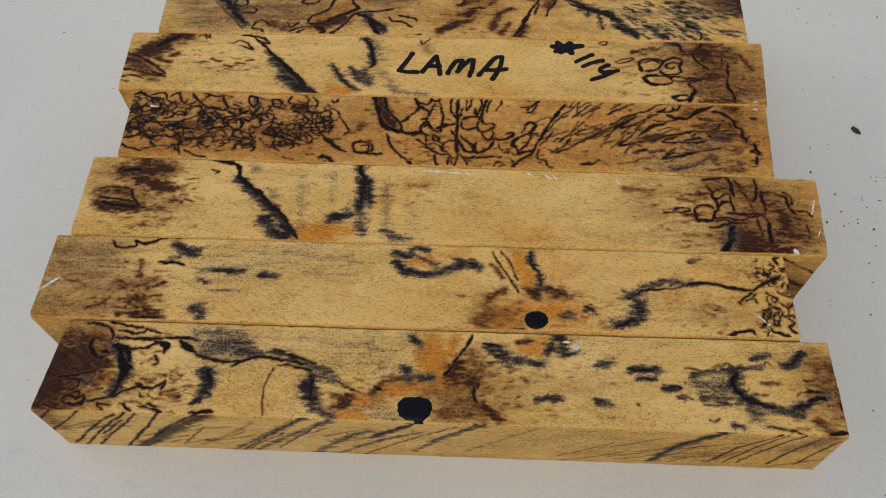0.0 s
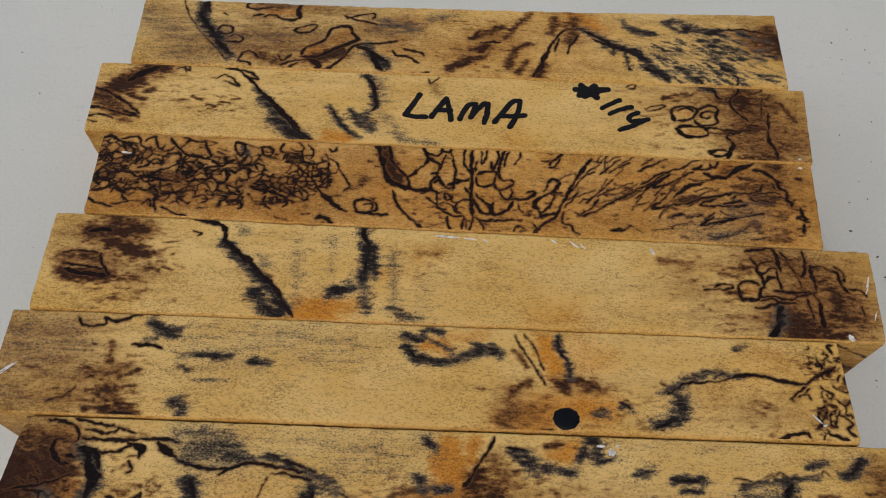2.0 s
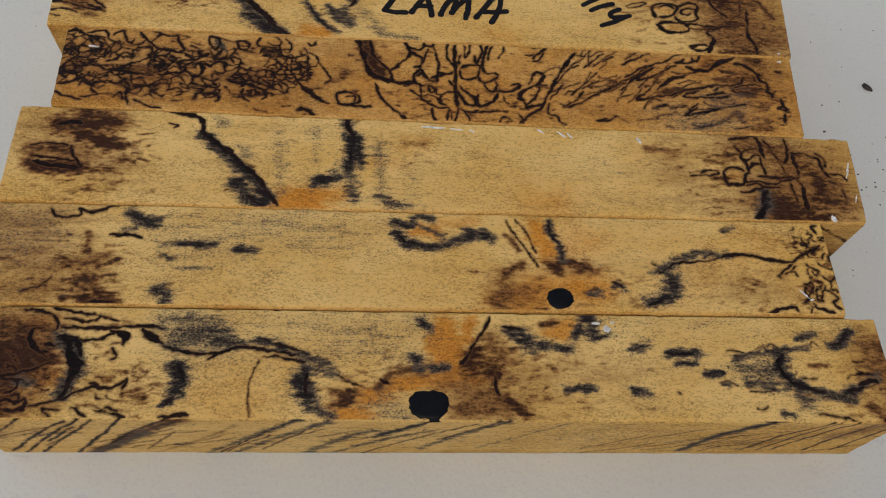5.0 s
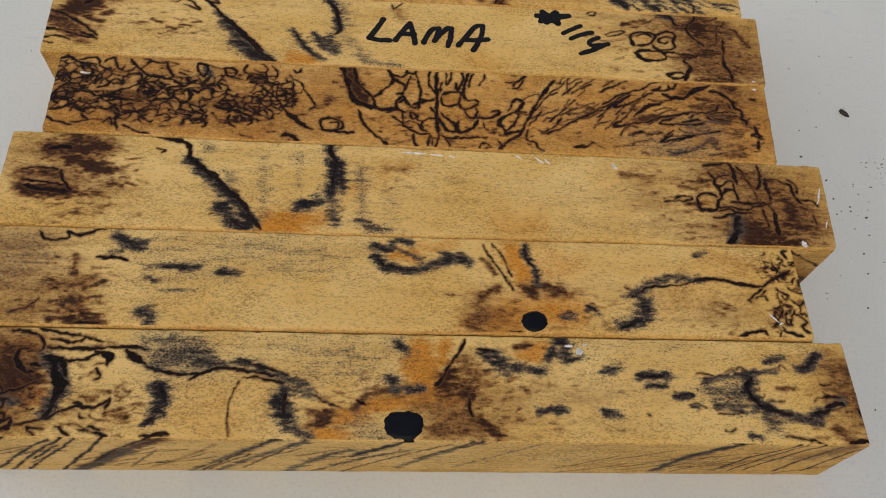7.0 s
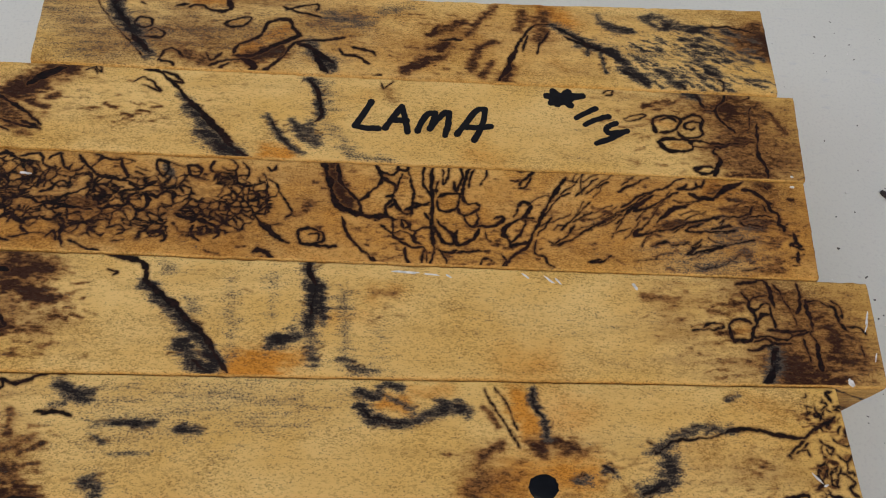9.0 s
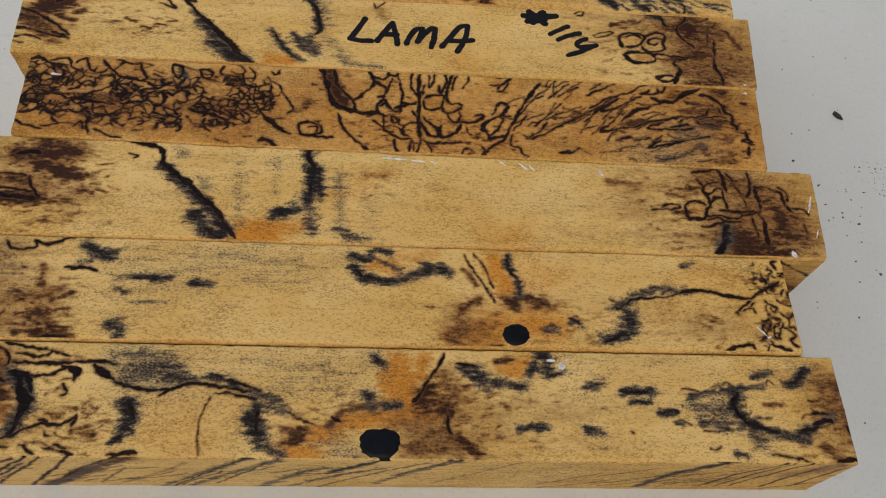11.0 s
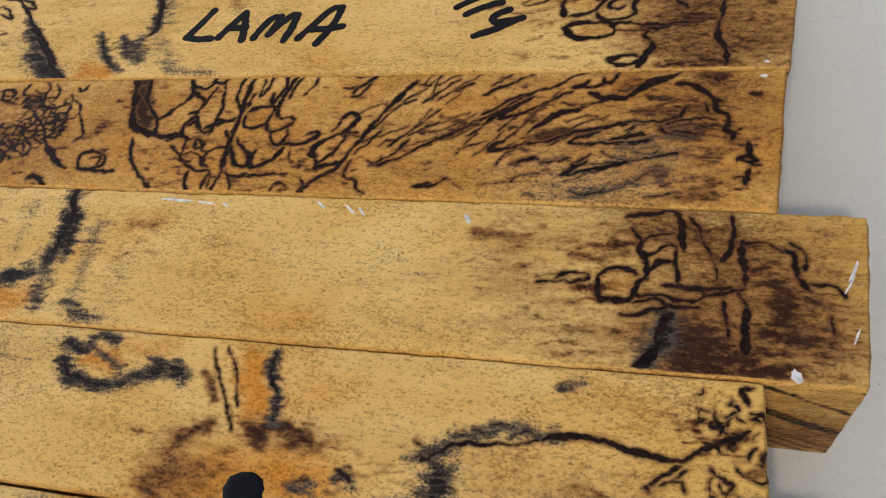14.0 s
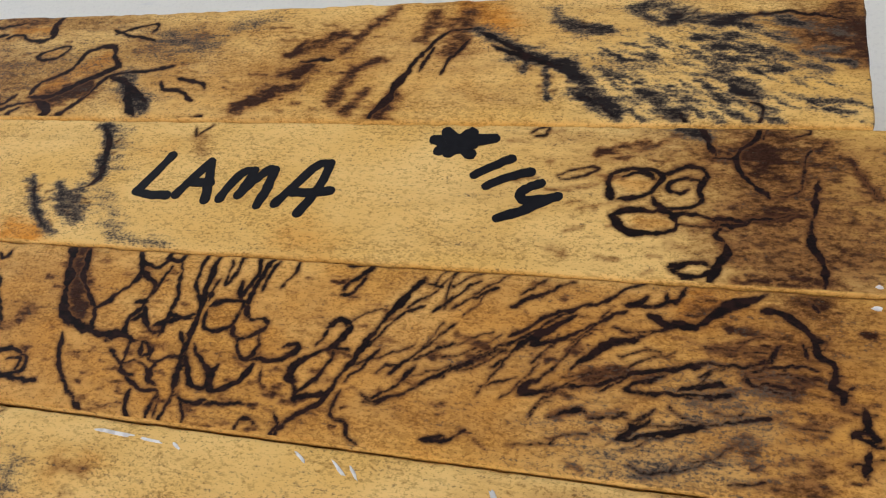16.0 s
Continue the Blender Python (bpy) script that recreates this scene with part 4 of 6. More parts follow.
    k.vein(0.4, (19.7, 9.7), (20.1, 8.5), (19, 6.4), (17.3, 4.6))
    k.vein(0.25, (19.7, 9.9), (21.8, 9.7))
    k.vein(0.55, (17.3, 4.2), (20.4, 4.7))
    k.vein(0.55, (28.3, 18.7), (26.5, 16.2), (24.4, 13), (23.4, 10.6), (22.2, 8.2), (21, 5.8), (19.9, 3.5), (17.7, 2.3), (16.7, 1.2), (16.1, 0))
    k.vein(0.25, (28.9, 15.6), (26.3, 14), (24.6, 11.8), (23.9, 10.6))
    k.vein(0.25, (30.4, 17.5), (28.2, 18.1))
    k.vein(0.3, (29, 8.4), (27.2, 6), (25.1, 4.8), (24.1, 5.3))
    k.vein(0.25, (25, 10.1), (23.2, 7.6), (22.1, 6.4))
    k.vein(0.25, (22, 5.3), (21.4, 3.5), (21.8, 2.4), (23.3, 2.1), (23.8, 0.8), (24.7, 0.2))
    k.vein(0.4, (15.7, 2.3), (16.2, 1.2), (15.6, 0))
    k.vein(0.35, (11.6, -0.1), (12.6, 1.4), (14.1, 0.8))
    k.vein(0.35, (-19.7, 5.9), (-17.9, 6.3), (-16, 5.7), (-15.3, 4.3), (-16.7, 3.2), (-18.7, 3.1), (-19.6, 4.4), (-19.7, 5.9))
    k.vein(0.25, (-17.8, 4.8), (-16.3, 5.2), (-16.2, 3.7))
    k.vein(0.5, (-17.7, 2.9), (-13.2, 3))
    k.vein(0.6, (-27.7, 8.4), (-25.5, 6.3), (-23.3, 4.3), (-21.2, 3.3))
    k.vein(0.4, (-27.7, 8.6), (-25.3, 9.3))
    k.brown(1.0, 0.6, (-20.1, 8.8), (-18.2, 11.2))
    k.vein(0.6, (-27.1, 1.5), (-25.6, 1.8), (-24, 0.7), (-22.4, -0.3))
    k.vein(0.5, (-26.4, 0.1), (-25.5, 0.7))
    k.vein(0.3, (-26.7, 17.1), (-25.8, 15.2), (-25.8, 12.8))
    k.vein(0.25, (-25.8, 15.9), (-24.2, 15.3), (-23.6, 13.5), (-24.5, 12.3), (-26.5, 12.2), (-28, 11.2))
    k.vein(0.3, (-28.8, 13.9), (-28.7, 11.5), (-27.3, 11.6), (-27.1, 12.8))
    k.vein(0.3, (-23.6, 13.5), (-22.4, 11.7), (-21.2, 9.4), (-22.1, 8.2))
    k.vein(0.25, (-33.5, 15), (-31.8, 13.2), (-29.6, 11.5), (-28.4, 10.4))
    k.vein(0.25, (-24.5, 19), (-25, 17.7), (-26.1, 18.3))
    k.vein(0.3, (-35.6, 19.3), (-35.9, 17.4), (-34.2, 16.2))
    k.vein(0.25, (-33.9, 18.1), (-31.7, 17.5), (-31.4, 18.8), (-33.1, 20))
    k.vein(0.3, (-31.7, 17.5), (-31, 15.1), (-29.3, 14.3), (-27.8, 14.6))
    k.vein(0.25, (-30.4, 19.4), (-29.1, 17.6), (-29.5, 15.7))
    k.vein(0.35, (-73.4, 18.7), (-71, 19.4), (-68.7, 18.2), (-65.4, 17.4))
    k.vein(0.35, (-71.6, 20), (-70, 19.4))
    k.vein(0.4, (-73.3, 13.8), (-71.9, 14.7), (-70.4, 14.5), (-69.6, 13.3), (-70.8, 11.9), (-71.9, 10.3), (-72.5, 8.5), (-70.7, 7.4))
    k.vein(0.3, (-73.2, 11.5), (-71.5, 12.7))
    k.vein(0.3, (-68.7, 14), (-66.8, 14.6), (-64.8, 14.5), (-64.9, 12.9))
    k.vein(0.3, (-68.8, 18.9), (-65.9, 19.6), (-64.8, 17.1))
    k.vein(0.3, (-64.1, 18.4), (-62.3, 19.7), (-61.3, 17.2), (-59, 16.1), (-57.7, 17.4))
    k.vein(0.45, (-59.2, 19.8), (-57.8, 18), (-55.9, 16.2), (-53.1, 15), (-49.5, 14.5))
    k.vein(0.4, (-56.5, 16.8), (-54.9, 19.3), (-56.6, 19.9))
    k.vein(0.35, (-54.9, 19.3), (-52.7, 18.7), (-51.3, 19.4))
    k.vein(0.45, (-51.8, 19.4), (-50.9, 16.9), (-49.6, 15.4), (-51, 14.5))
    k.vein(0.3, (-59.8, 17.5), (-60, 16.1), (-58.5, 16.1))
    k.vein(0.3, (-64.2, 11.7), (-62.3, 12.4), (-61.2, 14.2), (-59.5, 13.6))
    k.vein(0.3, (-61.2, 9.4), (-60.1, 11.2), (-58.2, 11.9), (-56.4, 13.1), (-55.6, 14.4))
    k.vein(0.4, (-63.2, 9.4), (-60.7, 9.5), (-58.1, 8.9), (-55, 8.4))
    k.vein(0.35, (-62, 8.3), (-59.6, 8.9))
    k.brown(1.2, 0.9, (-59.8, 10.1), (-54.7, 9.6))
    k.vein(0.3, (-67, 10.8), (-63.8, 9.7), (-62, 8.3))
    k.vein(0.5, (-72.3, 5.7), (-70, 6.5), (-67.3, 7.5))
    k.vein(0.5, (-67.6, 6.9), (-65.3, 5.3))
    k.vein(0.4, (-65.7, 4.7), (-65.1, 6.4), (-63, 6.3))
    k.vein(0.35, (-72.4, 4), (-69.7, 2.9), (-67.1, 2.4))
    k.vein(0.6, (-67.2, 3), (-64.4, 3.6), (-65.7, 4.7))
    k.vein(0.5, (-63.2, 7.1), (-61.6, 6.3), (-60.2, 7.1), (-59.4, 7.7))
    k.vein(0.5, (-59, 6), (-58.9, 3.2), (-58.1, 1.5))
    k.vein(0.5, (-61.4, 3.1), (-60.2, 4.3), (-59.3, 2.6))
    k.vein(0.35, (-57.4, 5.5), (-55.6, 6.1), (-53.8, 7.3))
    k.vein(0.35, (-57.4, 2.7), (-55.2, 1.6), (-52.1, 0.6))
    k.vein(0.7, (-53.1, 9.1), (-51.1, 9.4), (-49.2, 9.8), (-49, 11.6), (-47.5, 12.2))
    k.vein(0.6, (-48.7, 9.8), (-47.5, 8.7), (-46.1, 9.3), (-45.8, 10.7), (-47, 12.2))
    k.vein(0.4, (-53.7, 9.7), (-55, 11.4))
    k.vein(0.5, (-49.5, 14.5), (-47.7, 13), (-46.3, 13.8), (-44.9, 14.7))
    k.vein(0.4, (-48.7, 16.4), (-47.1, 15.8))
    k.vein(0.35, (-46, 12.2), (-44.4, 11.7), (-43.1, 12.9), (-41.4, 12.4), (-41.8, 11.2))
    k.vein(0.45, (-45.5, 19), (-43.9, 18.8), (-43.2, 17.2), (-44, 15.9), (-45.2, 17.1), (-45.5, 19))
    k.grey(0.66, 1.0, (-43.8, 17.8), (-42.5, 16))
    k.vein(0.7, (-40.1, 17.9), (-38.9, 16.1), (-36.7, 15.5))
    k.vein(0.4, (-40.1, 17.9), (-38.6, 18.2), (-37.5, 17.4), (-37.8, 16.1))
    k.vein(0.4, (-40.2, 10.6), (-38.7, 11.3), (-37.1, 10.5), (-38, 9.5), (-39.6, 9.7))
    k.vein(0.7, (-40.9, 8.5), (-39.3, 7.7), (-37.7, 7.2))
    k.vein(0.4, (-40.5, 8.8), (-38.4, 8.9), (-37.3, 7.8), (-38.1, 6.6))
    k.vein(0.6, (-37.2, 7.4), (-35.1, 6.7), (-33.4, 5), (-33.8, 3.8))
    k.vein(0.3, (-37.6, 6), (-37.8, 4.3), (-36.2, 3.2))
    k.vein(0.3, (-37, 5.5), (-35.6, 6.1), (-34.4, 4.7))
    k.vein(0.4, (-44.3, 4.1), (-42.9, 4.7), (-41.7, 3.6), (-42.6, 2.7))
    k.vein(0.25, (-51.9, 5.1), (-50, 5.7), (-48.8, 4.6), (-50.2, 4))
    k.vein(0.3, (-41.2, 14.2), (-39.9, 12.4))
    k.vein(0.3, (-45.5, 8.7), (-43.8, 7.6), (-42.6, 6.5))
    k.vein(0.25, (-33.3, 8.5), (-31.2, 7.9), (-30, 6.2))


def figure_fifth(k):
    k.brown(8, 0.38, (60, 18), (64, 8), (66, 0))
    k.brown(7, 0.29, (74, 16), (73, 3))
    k.brown(6, 0.23, (44, 15), (52, 12))
    k.flecks(40, 0.8, 2, 5, (-73.4, 8.7), (-61.2, 11.9))
    k.flecks(40, 0.7, 1.6, 5, (-59.3, 13.3), (-47.7, 8.3))
    k.flecks(50, 0.7, 2, 6, (41.6, 14.3), (56, 3.8))
    k.flecks(30, 0.6, 2, 6, (63.6, 13.7), (70, 5.5))
    k.flecks(14, 0.6, 1.2, 4, (-41.1, 16.8), (-30.7, 11.6))
    k.grey(1.07, 0.6, (-12.1, 1.8), (-4.5, 0.2))
    k.orange(3.2, 0.45, (11.3, 2.6), (14, 2.1))
    k.orange(1.5, 0.35, (-10.8, 14.5), (-8.6, 15.2))
    k.vein(0.18, (-6.4, 18.5), (-5.9, 17.2), (-4.9, 18), (-4.1, 18.8))
    k.brown(1, 0.4, (-5.2, 16.8), (-4.1, 14))
    k.vein(0.9, (46.6, 12.6), (46.4, 11.1), (47, 9.6))
    k.vein(0.5, (46.5, 13), (48.3, 13.4), (50.7, 13.4), (52, 12.6), (51.6, 11.4), (50.8, 10.4), (49.3, 9.7), (47.6, 9.5))
    k.orange(1.2, 0.6, (48.4, 11.5), (50.7, 11.6))
    k.vein(0.3, (48, 12.5), (50.1, 12.9), (51.3, 12.2))
    k.vein(0.4, (52, 12.6), (53.6, 13.6), (55.1, 13.9), (56.5, 13.3), (56.2, 12), (54.5, 12.3), (53.1, 11.9), (52.5, 10.6), (53.7, 10.3), (54.5, 11))
    k.vein(0.5, (53, 13.2), (54.2, 13.9), (55.6, 13.9))
    k.vein(0.8, (56.2, 12.6), (55.9, 11.1), (55.7, 10))
    k.vein(0.5, (51.1, 10.1), (51.7, 8.7), (53.1, 8.3), (54.6, 8.5), (56, 9.3), (55.8, 10.7))
    k.vein(0.8, (47, 7.4), (47.8, 6), (48.7, 5.4))
    k.vein(0.5, (47, 7.4), (48, 8), (49.7, 8.3), (51.4, 8.2), (52.9, 7.8), (53.7, 6.7), (53.2, 5.8), (51.5, 5.3), (49.3, 5.3), (47.8, 5.5))
    k.orange(1.2, 0.6, (49.8, 6.8), (52.1, 6.6))
    k.vein(0.3, (53.2, 7.4), (54.6, 7.8), (56.5, 7.5), (57.2, 6.9))
    k.vein(0.3, (53.7, 6.7), (54.9, 6.3), (57.1, 6.4))
    k.vein(0.35, (57.2, 7.4), (59.8, 7.3), (62.5, 7.6), (64.9, 8.3))
    k.vein(0.3, (57.9, 6.6), (59.8, 6.8), (61.4, 7.6))
    k.brown(0.8, 0.9, (57.6, 6.9), (64.4, 8.1))
    k.vein(0.4, (53, 1.2), (53.8, 1.7), (55.5, 2.2), (56.8, 1.8))
    k.vein(0.35, (53, 1), (54.4, 0.5), (56, 0.6), (57, 1.3))
    k.vein(0.7, (56.8, -0.4), (57.2, 0.9), (57.9, 2.2), (58.4, 3.2), (58.4, 4.6), (57.6, 5.2), (57.9, 6.2))
    k.vein(0.6, (56.8, -1.4), (57, -0.1))
    k.vein(0.8, (55.9, 19.3), (56.5, 18), (57.2, 15.6))
    k.vein(0.5, (56.8, 18.4), (57, 16.8), (57.7, 15.3))
    k.vein(0.3, (57.2, 15), (59.7, 15.2))
    k.grey(0.82, 1.0, (53.5, 19.1), (56.5, 18.4))
    k.vein(0.55, (62.1, 19.3), (61.4, 17.8), (60.1, 16.5), (59.8, 14.6), (60.7, 12.5), (61.8, 11.3), (62.6, 10.3))
    k.vein(0.25, (62.3, 18.1), (63, 19.4))
    k.brown(1.5, 0.9, (62, 16.9), (62.8, 15))
    k.brown(4.0, 0.47, (61.1, 14.6), (63.4, 3.5))
    k.brown(4.0, 0.47, (59.3, 10.9), (63.7, 11))
    k.brown(3.0, 0.56, (59.7, 3.3), (63.3, 1.6))
    k.brown(2.5, 0.7, (62.8, 17.3), (64.5, 16.6))
    k.vein(0.15, (65.1, 18.1), (66.8, 18.7), (66.6, 19.7))
    k.vein(0.15, (67.3, 16.7), (66.3, 14.8), (65.9, 11.8), (64.8, 10.7), (63.7, 10.5))
    k.vein(0.5, (67.6, 12.6), (67, 9.8), (66.5, 7), (66.3, 5), (67, 3.1), (67.4, 1.3), (67.2, 0))
    k.vein(0.3, (67, 3.1), (67.7, 1.3))
    k.brown(0.8, 0.7, (67.5, 16.3), (68.4, 17.5))
    k.brown(0.5, 0.7, (70.5, 15.6), (71.3, 13.5), (72.5, 11.4), (73.1, 10.4))
    k.vein(0.12, (71.1, 14.2), (72.3, 12.1), (72.9, 10.6))
    k.brown(1.0, 0.6, (68.2, 14.1), (69.9, 15.2))
    k.brown(4.0, 0.38, (71.9, 14.2), (71.8, 2.2))
    k.brown(3.0, 0.38, (69.2, 5.8), (71.6, 4.7))
    k.brown(0.4, 0.9, (59.2, 0.1), (64.3, 0.7), (67.8, 0.7))
    k.vein(0.25, (37.2, 18.4), (38.1, 19.2), (39.4, 19), (38.8, 18), (37.6, 17.8))
    k.vein(0.2, (40.7, 12.4), (42.2, 13.1), (44.3, 13.7), (45.3, 13.6), (44.1, 12.7), (41.7, 12), (40.7, 12.4))
    k.brown(0.4, 0.8, (44.8, 15.3), (46, 16.3), (48.1, 16.7), (50.5, 17.4))
    k.brown(0.4, 0.7, (45.1, 16.1), (48.2, 15))
    k.brown(0.5, 0.6, (46.3, 15.7), (50.6, 16.5), (53.5, 18.3))
    k.brown(2.5, 0.4, (50.6, 16.6), (55.3, 15.2))
    k.brown(0.6, 0.6, (40.7, 2.8), (42, 2.2))
    k.brown(2.2, 1.3, (-73, 12.7), (-69.4, 16), (-65.6, 18.5))
    k.vein(1.2, (-71.2, 14.2), (-68, 17.1), (-65, 18.6))
    k.brown(1.2, 0.9, (-73.5, 12.3), (-71.9, 14.8))
    k.brown(0.7, 0.9, (-70.1, 14.2), (-67.8, 13.6))
    k.brown(0.7, 0.9, (-66.9, 11.6), (-65.4, 12.3))
    k.brown(0.6, 0.9, (-70.4, 10.6), (-67.5, 9.3))
    k.vein(0.4, (-78, 12.2), (-75.4, 11.3), (-72.3, 9.4), (-69.1, 7.2), (-67.1, 5.4))
    k.vein(0.5, (-78, 6.8), (-74.8, 6.4), (-70.8, 5.3), (-67, 4.6))
    k.brown(2.5, 0.9, (-76.6, 9.9), (-71.7, 6.8))
    k.vein(0.6, (-70.5, 6.2), (-67.3, 5))
    k.vein(0.25, (-77.9, 4.3), (-74.9, 4.7), (-72.1, 3.9))
    k.vein(0.25, (-77.7, 3.4), (-75.5, 2.8))
    k.brown(0.7, 0.9, (-70.4, 3.6), (-68.8, 3.5))
    k.vein(0.25, (-61.6, 18), (-60.1, 18.8), (-59.3, 17.4))
    k.vein(0.25, (-60.2, 19.5), (-58.8, 17.8))
    k.vein(0.25, (-59.1, 19.5), (-58.6, 17.7))
    k.vein(0.25, (-52.5, 16), (-50.4, 17), (-47.2, 14.1), (-50.7, 15.3))
    k.brown(0.35, 0.9, (-56.5, 10.6), (-54.7, 9.8))
    k.brown(0.35, 0.9, (-53.4, 8.5), (-51.7, 8))
    k.brown(0.35, 0.9, (-50.9, 9.5), (-48.7, 9.2))
    k.brown(0.35, 0.9, (-48.3, 10.3), (-46.7, 10.6))
    k.flecks(30, 0.9, 1.0, 3.0, (-57.3, 9.3), (-46.6, 9.7))
    k.vein(0.5, (-50.8, 19.1), (-47.9, 18.5), (-44.7, 15.6), (-42.1, 12.5), (-39.6, 9.9), (-36.4, 6), (-33.4, 2.9), (-30.5, 0.4), (-29.4, -0))
    k.vein(0.8, (-42.1, 12.5), (-37.7, 8), (-32.9, 3.2))
    k.vein(0.3, (-47.4, 18.8), (-45, 17.9), (-43.4, 16.2), (-45.5, 16.9))
    k.grey(1.15, 1.1, (-41.9, 11.2), (-37.4, 5.4), (-31.5, 0.4))
    k.grey(1.23, 0.9, (-39, 5.3), (-34.2, 0.6))
    k.grey(0.49, 0.8, (-43.9, 13.8), (-41.4, 11.2))
    k.vein(0.6, (-20.3, 18.4), (-18.5, 16.1), (-17.7, 13.4), (-17.5, 10), (-18.3, 8.6))
    k.grey(0.82, 1.1, (-20.3, 18.9), (-18.1, 15.4), (-17.5, 10))
    k.grey(1.31, 0.8, (-21.4, 7.2), (-18, 4.7))
    k.grey(0.66, 0.9, (-22.6, 8.5), (-20.2, 4.6))
    k.grey(0.66, 1.0, (-27.4, 9.7), (-25.1, 5.8), (-22.8, 3.2), (-20.5, 1.4))
    k.vein(0.2, (-26.4, 8.4), (-24.5, 5.1), (-22.2, 2.6))
    k.grey(0.82, 0.7, (-19.4, 8.6), (-18.5, 4))
    k.grey(0.98, 0.45, (-17.2, 18.3), (-15.2, 11.4))
    k.grey(1.23, 0.5, (-16.6, 8.7), (-10.3, 1.1))
    k.orange(2.2, 1.1, (-26.3, 1.2), (-23.1, 0.7))


def figure_back(k):
    k.grey(8, 0.3, (-52, 10), (-15, 12))
    k.brown(9, 0.29, (-55, 8), (-20, 10))
    k.brown(10, 0.21, (-10, 10), (20, 12))
    k.flecks(45, 0.8, 2.5, 8, (-11.2, 11.7), (12.3, 8.1))
    k.flecks(30, 0.7, 2, 7, (-45.9, 8.6), (-18.2, 9.8))
    k.flecks(30, 0.6, 3, 6, (67.8, 15.2), (71.8, 10.6))
    k.brown(30, 0.14, (-68.1, 6.1), (73.4, 12.2))
    k.orange(16, 0.4, (-11.2, 8.6), (24.6, 13.2))
    k.brown(3, 0.38, (0.5, 6), (10.1, 12.6))
    k.brown(0.8, 0.9, (-1.8, 1.5), (0.5, 4.2), (2.9, 5.4))
    k.brown(0.9, 0.9, (2.7, 11.5), (6, 12.7), (10.2, 15))
    k.brown(0.9, 0.8, (3.5, 7.7), (6.5, 9.3))
    k.grey(7.0, 0.4, (-71.5, 13.9), (-62.7, 3.9))
    k.brown(6.0, 0.33, (-70.4, 17.1), (-58.5, 2.6))
    k.vein(0.12, (-64.2, 19.7), (-61.8, 14.4), (-57.3, 8.5), (-53.9, 4.9), (-51.1, 1.4))
    k.vein(0.9, (-59.3, 20.4), (-58.7, 16.8), (-59.4, 15.2), (-57.4, 12.3), (-55.2, 9.3))
    k.vein(0.8, (-59.3, 20.4), (-57.4, 16.1))
    k.grey(1.31, 1.2, (-59.1, 19.2), (-58.9, 14.5), (-55.2, 9.3))
    k.vein(0.8, (-54.9, 7.8), (-52.9, 5.7), (-50.9, 3.6))
    k.grey(0.98, 1.0, (-55.2, 9.3), (-50.7, 2.9))
    k.vein(0.4, (-54.8, 10.8), (-53.9, 11.9), (-52.1, 11.7), (-51.3, 10.2), (-52.7, 9.4), (-54.3, 9.8), (-54.8, 10.8))
    k.vein(0.35, (-52.2, 8.4), (-50.6, 9.5), (-48.8, 8.5), (-49.4, 7.3), (-51.5, 7.5))
    k.vein(0.3, (-52.5, 7.2), (-49.1, 6.9))
    k.vein(0.35, (-54.5, 16.2), (-53.3, 15.5))
    k.vein(0.35, (-48.9, 1.5), (-48.1, 3.7), (-46.5, 4.5), (-44, 2.4))
    k.vein(0.35, (-48.9, 1.8), (-46.6, 1.3), (-45.9, 0.2))
    k.brown(1.5, 0.6, (-44.7, 3.8), (-40.5, 1.8))
    k.vein(0.35, (-45.8, 20.6), (-48.1, 20.5), (-49.4, 18.3), (-47.2, 17.8), (-43.8, 18.6), (-41.4, 18.4))
    k.vein(0.3, (-45.8, 20.6), (-40.4, 20), (-38.1, 20.1))
    k.brown(2.0, 0.7, (-46.2, 19.4), (-40.4, 19.7))
    k.orange(1.4, 0.8, (-43.5, 16.7), (-38.3, 17.3))
    k.vein(0.5, (-47.5, 15.8), (-45.2, 16.3))
    k.vein(0.4, (-45.1, 15.4), (-42.9, 16), (-41, 15), (-38.6, 14.6), (-36.9, 15.4))
    k.vein(0.9, (-36.9, 20.2), (-37.2, 17.8), (-36.4, 15.5))
    k.vein(0.4, (-37.7, 11.6), (-36.1, 12.7), (-32.6, 13.3), (-33.6, 11.3), (-35.8, 10.6), (-37.7, 11.6))
    k.orange(0.8, 0.6, (-36, 11.8), (-34.2, 11.9))
    k.vein(0.4, (-26.5, 16.7), (-24.1, 15.7), (-21.1, 14.9), (-18.7, 14.4))
    k.vein(0.4, (-25.8, 15.9), (-22.4, 17.3), (-19.5, 17.5), (-20, 15.9))
    k.vein(0.5, (-35.1, 3.8), (-34.5, 6.2), (-32.1, 7.7), (-30, 9.6), (-29.1, 12.4), (-26.8, 13.3), (-25, 13.2), (-24.1, 11.4), (-22.4, 9.2))
    k.vein(0.6, (-23.1, 10.7), (-23, 9.2), (-25.2, 7.9), (-27.4, 6.7), (-29.6, 5.2), (-31.7, 3.9), (-35.1, 3.5))
    k.orange(1.8, 0.9, (-33, 5), (-25.4, 10.6))
    k.brown(0.9, 1.2, (-31.7, 3.6), (-26.3, 6.5))
    k.vein(0.4, (-29.7, 0.1), (-26.5, 2.7), (-24.5, 6.1), (-23.5, 7.6))
    k.vein(1.0, (-33.3, 2.9), (-30.9, 1.5), (-31.9, 0))
    k.brown(1.5, 1.0, (-31.6, 2.9), (-26.2, 5.3))
    k.vein(0.3, (-39.3, 0.8), (-37.2, 2), (-33.3, 2.9))
    k.vein(0.3, (-37.6, 0.5), (-35.4, 1.6))
    k.vein(0.3, (-40.2, 4), (-38.9, 2.2), (-37.4, 4.1))
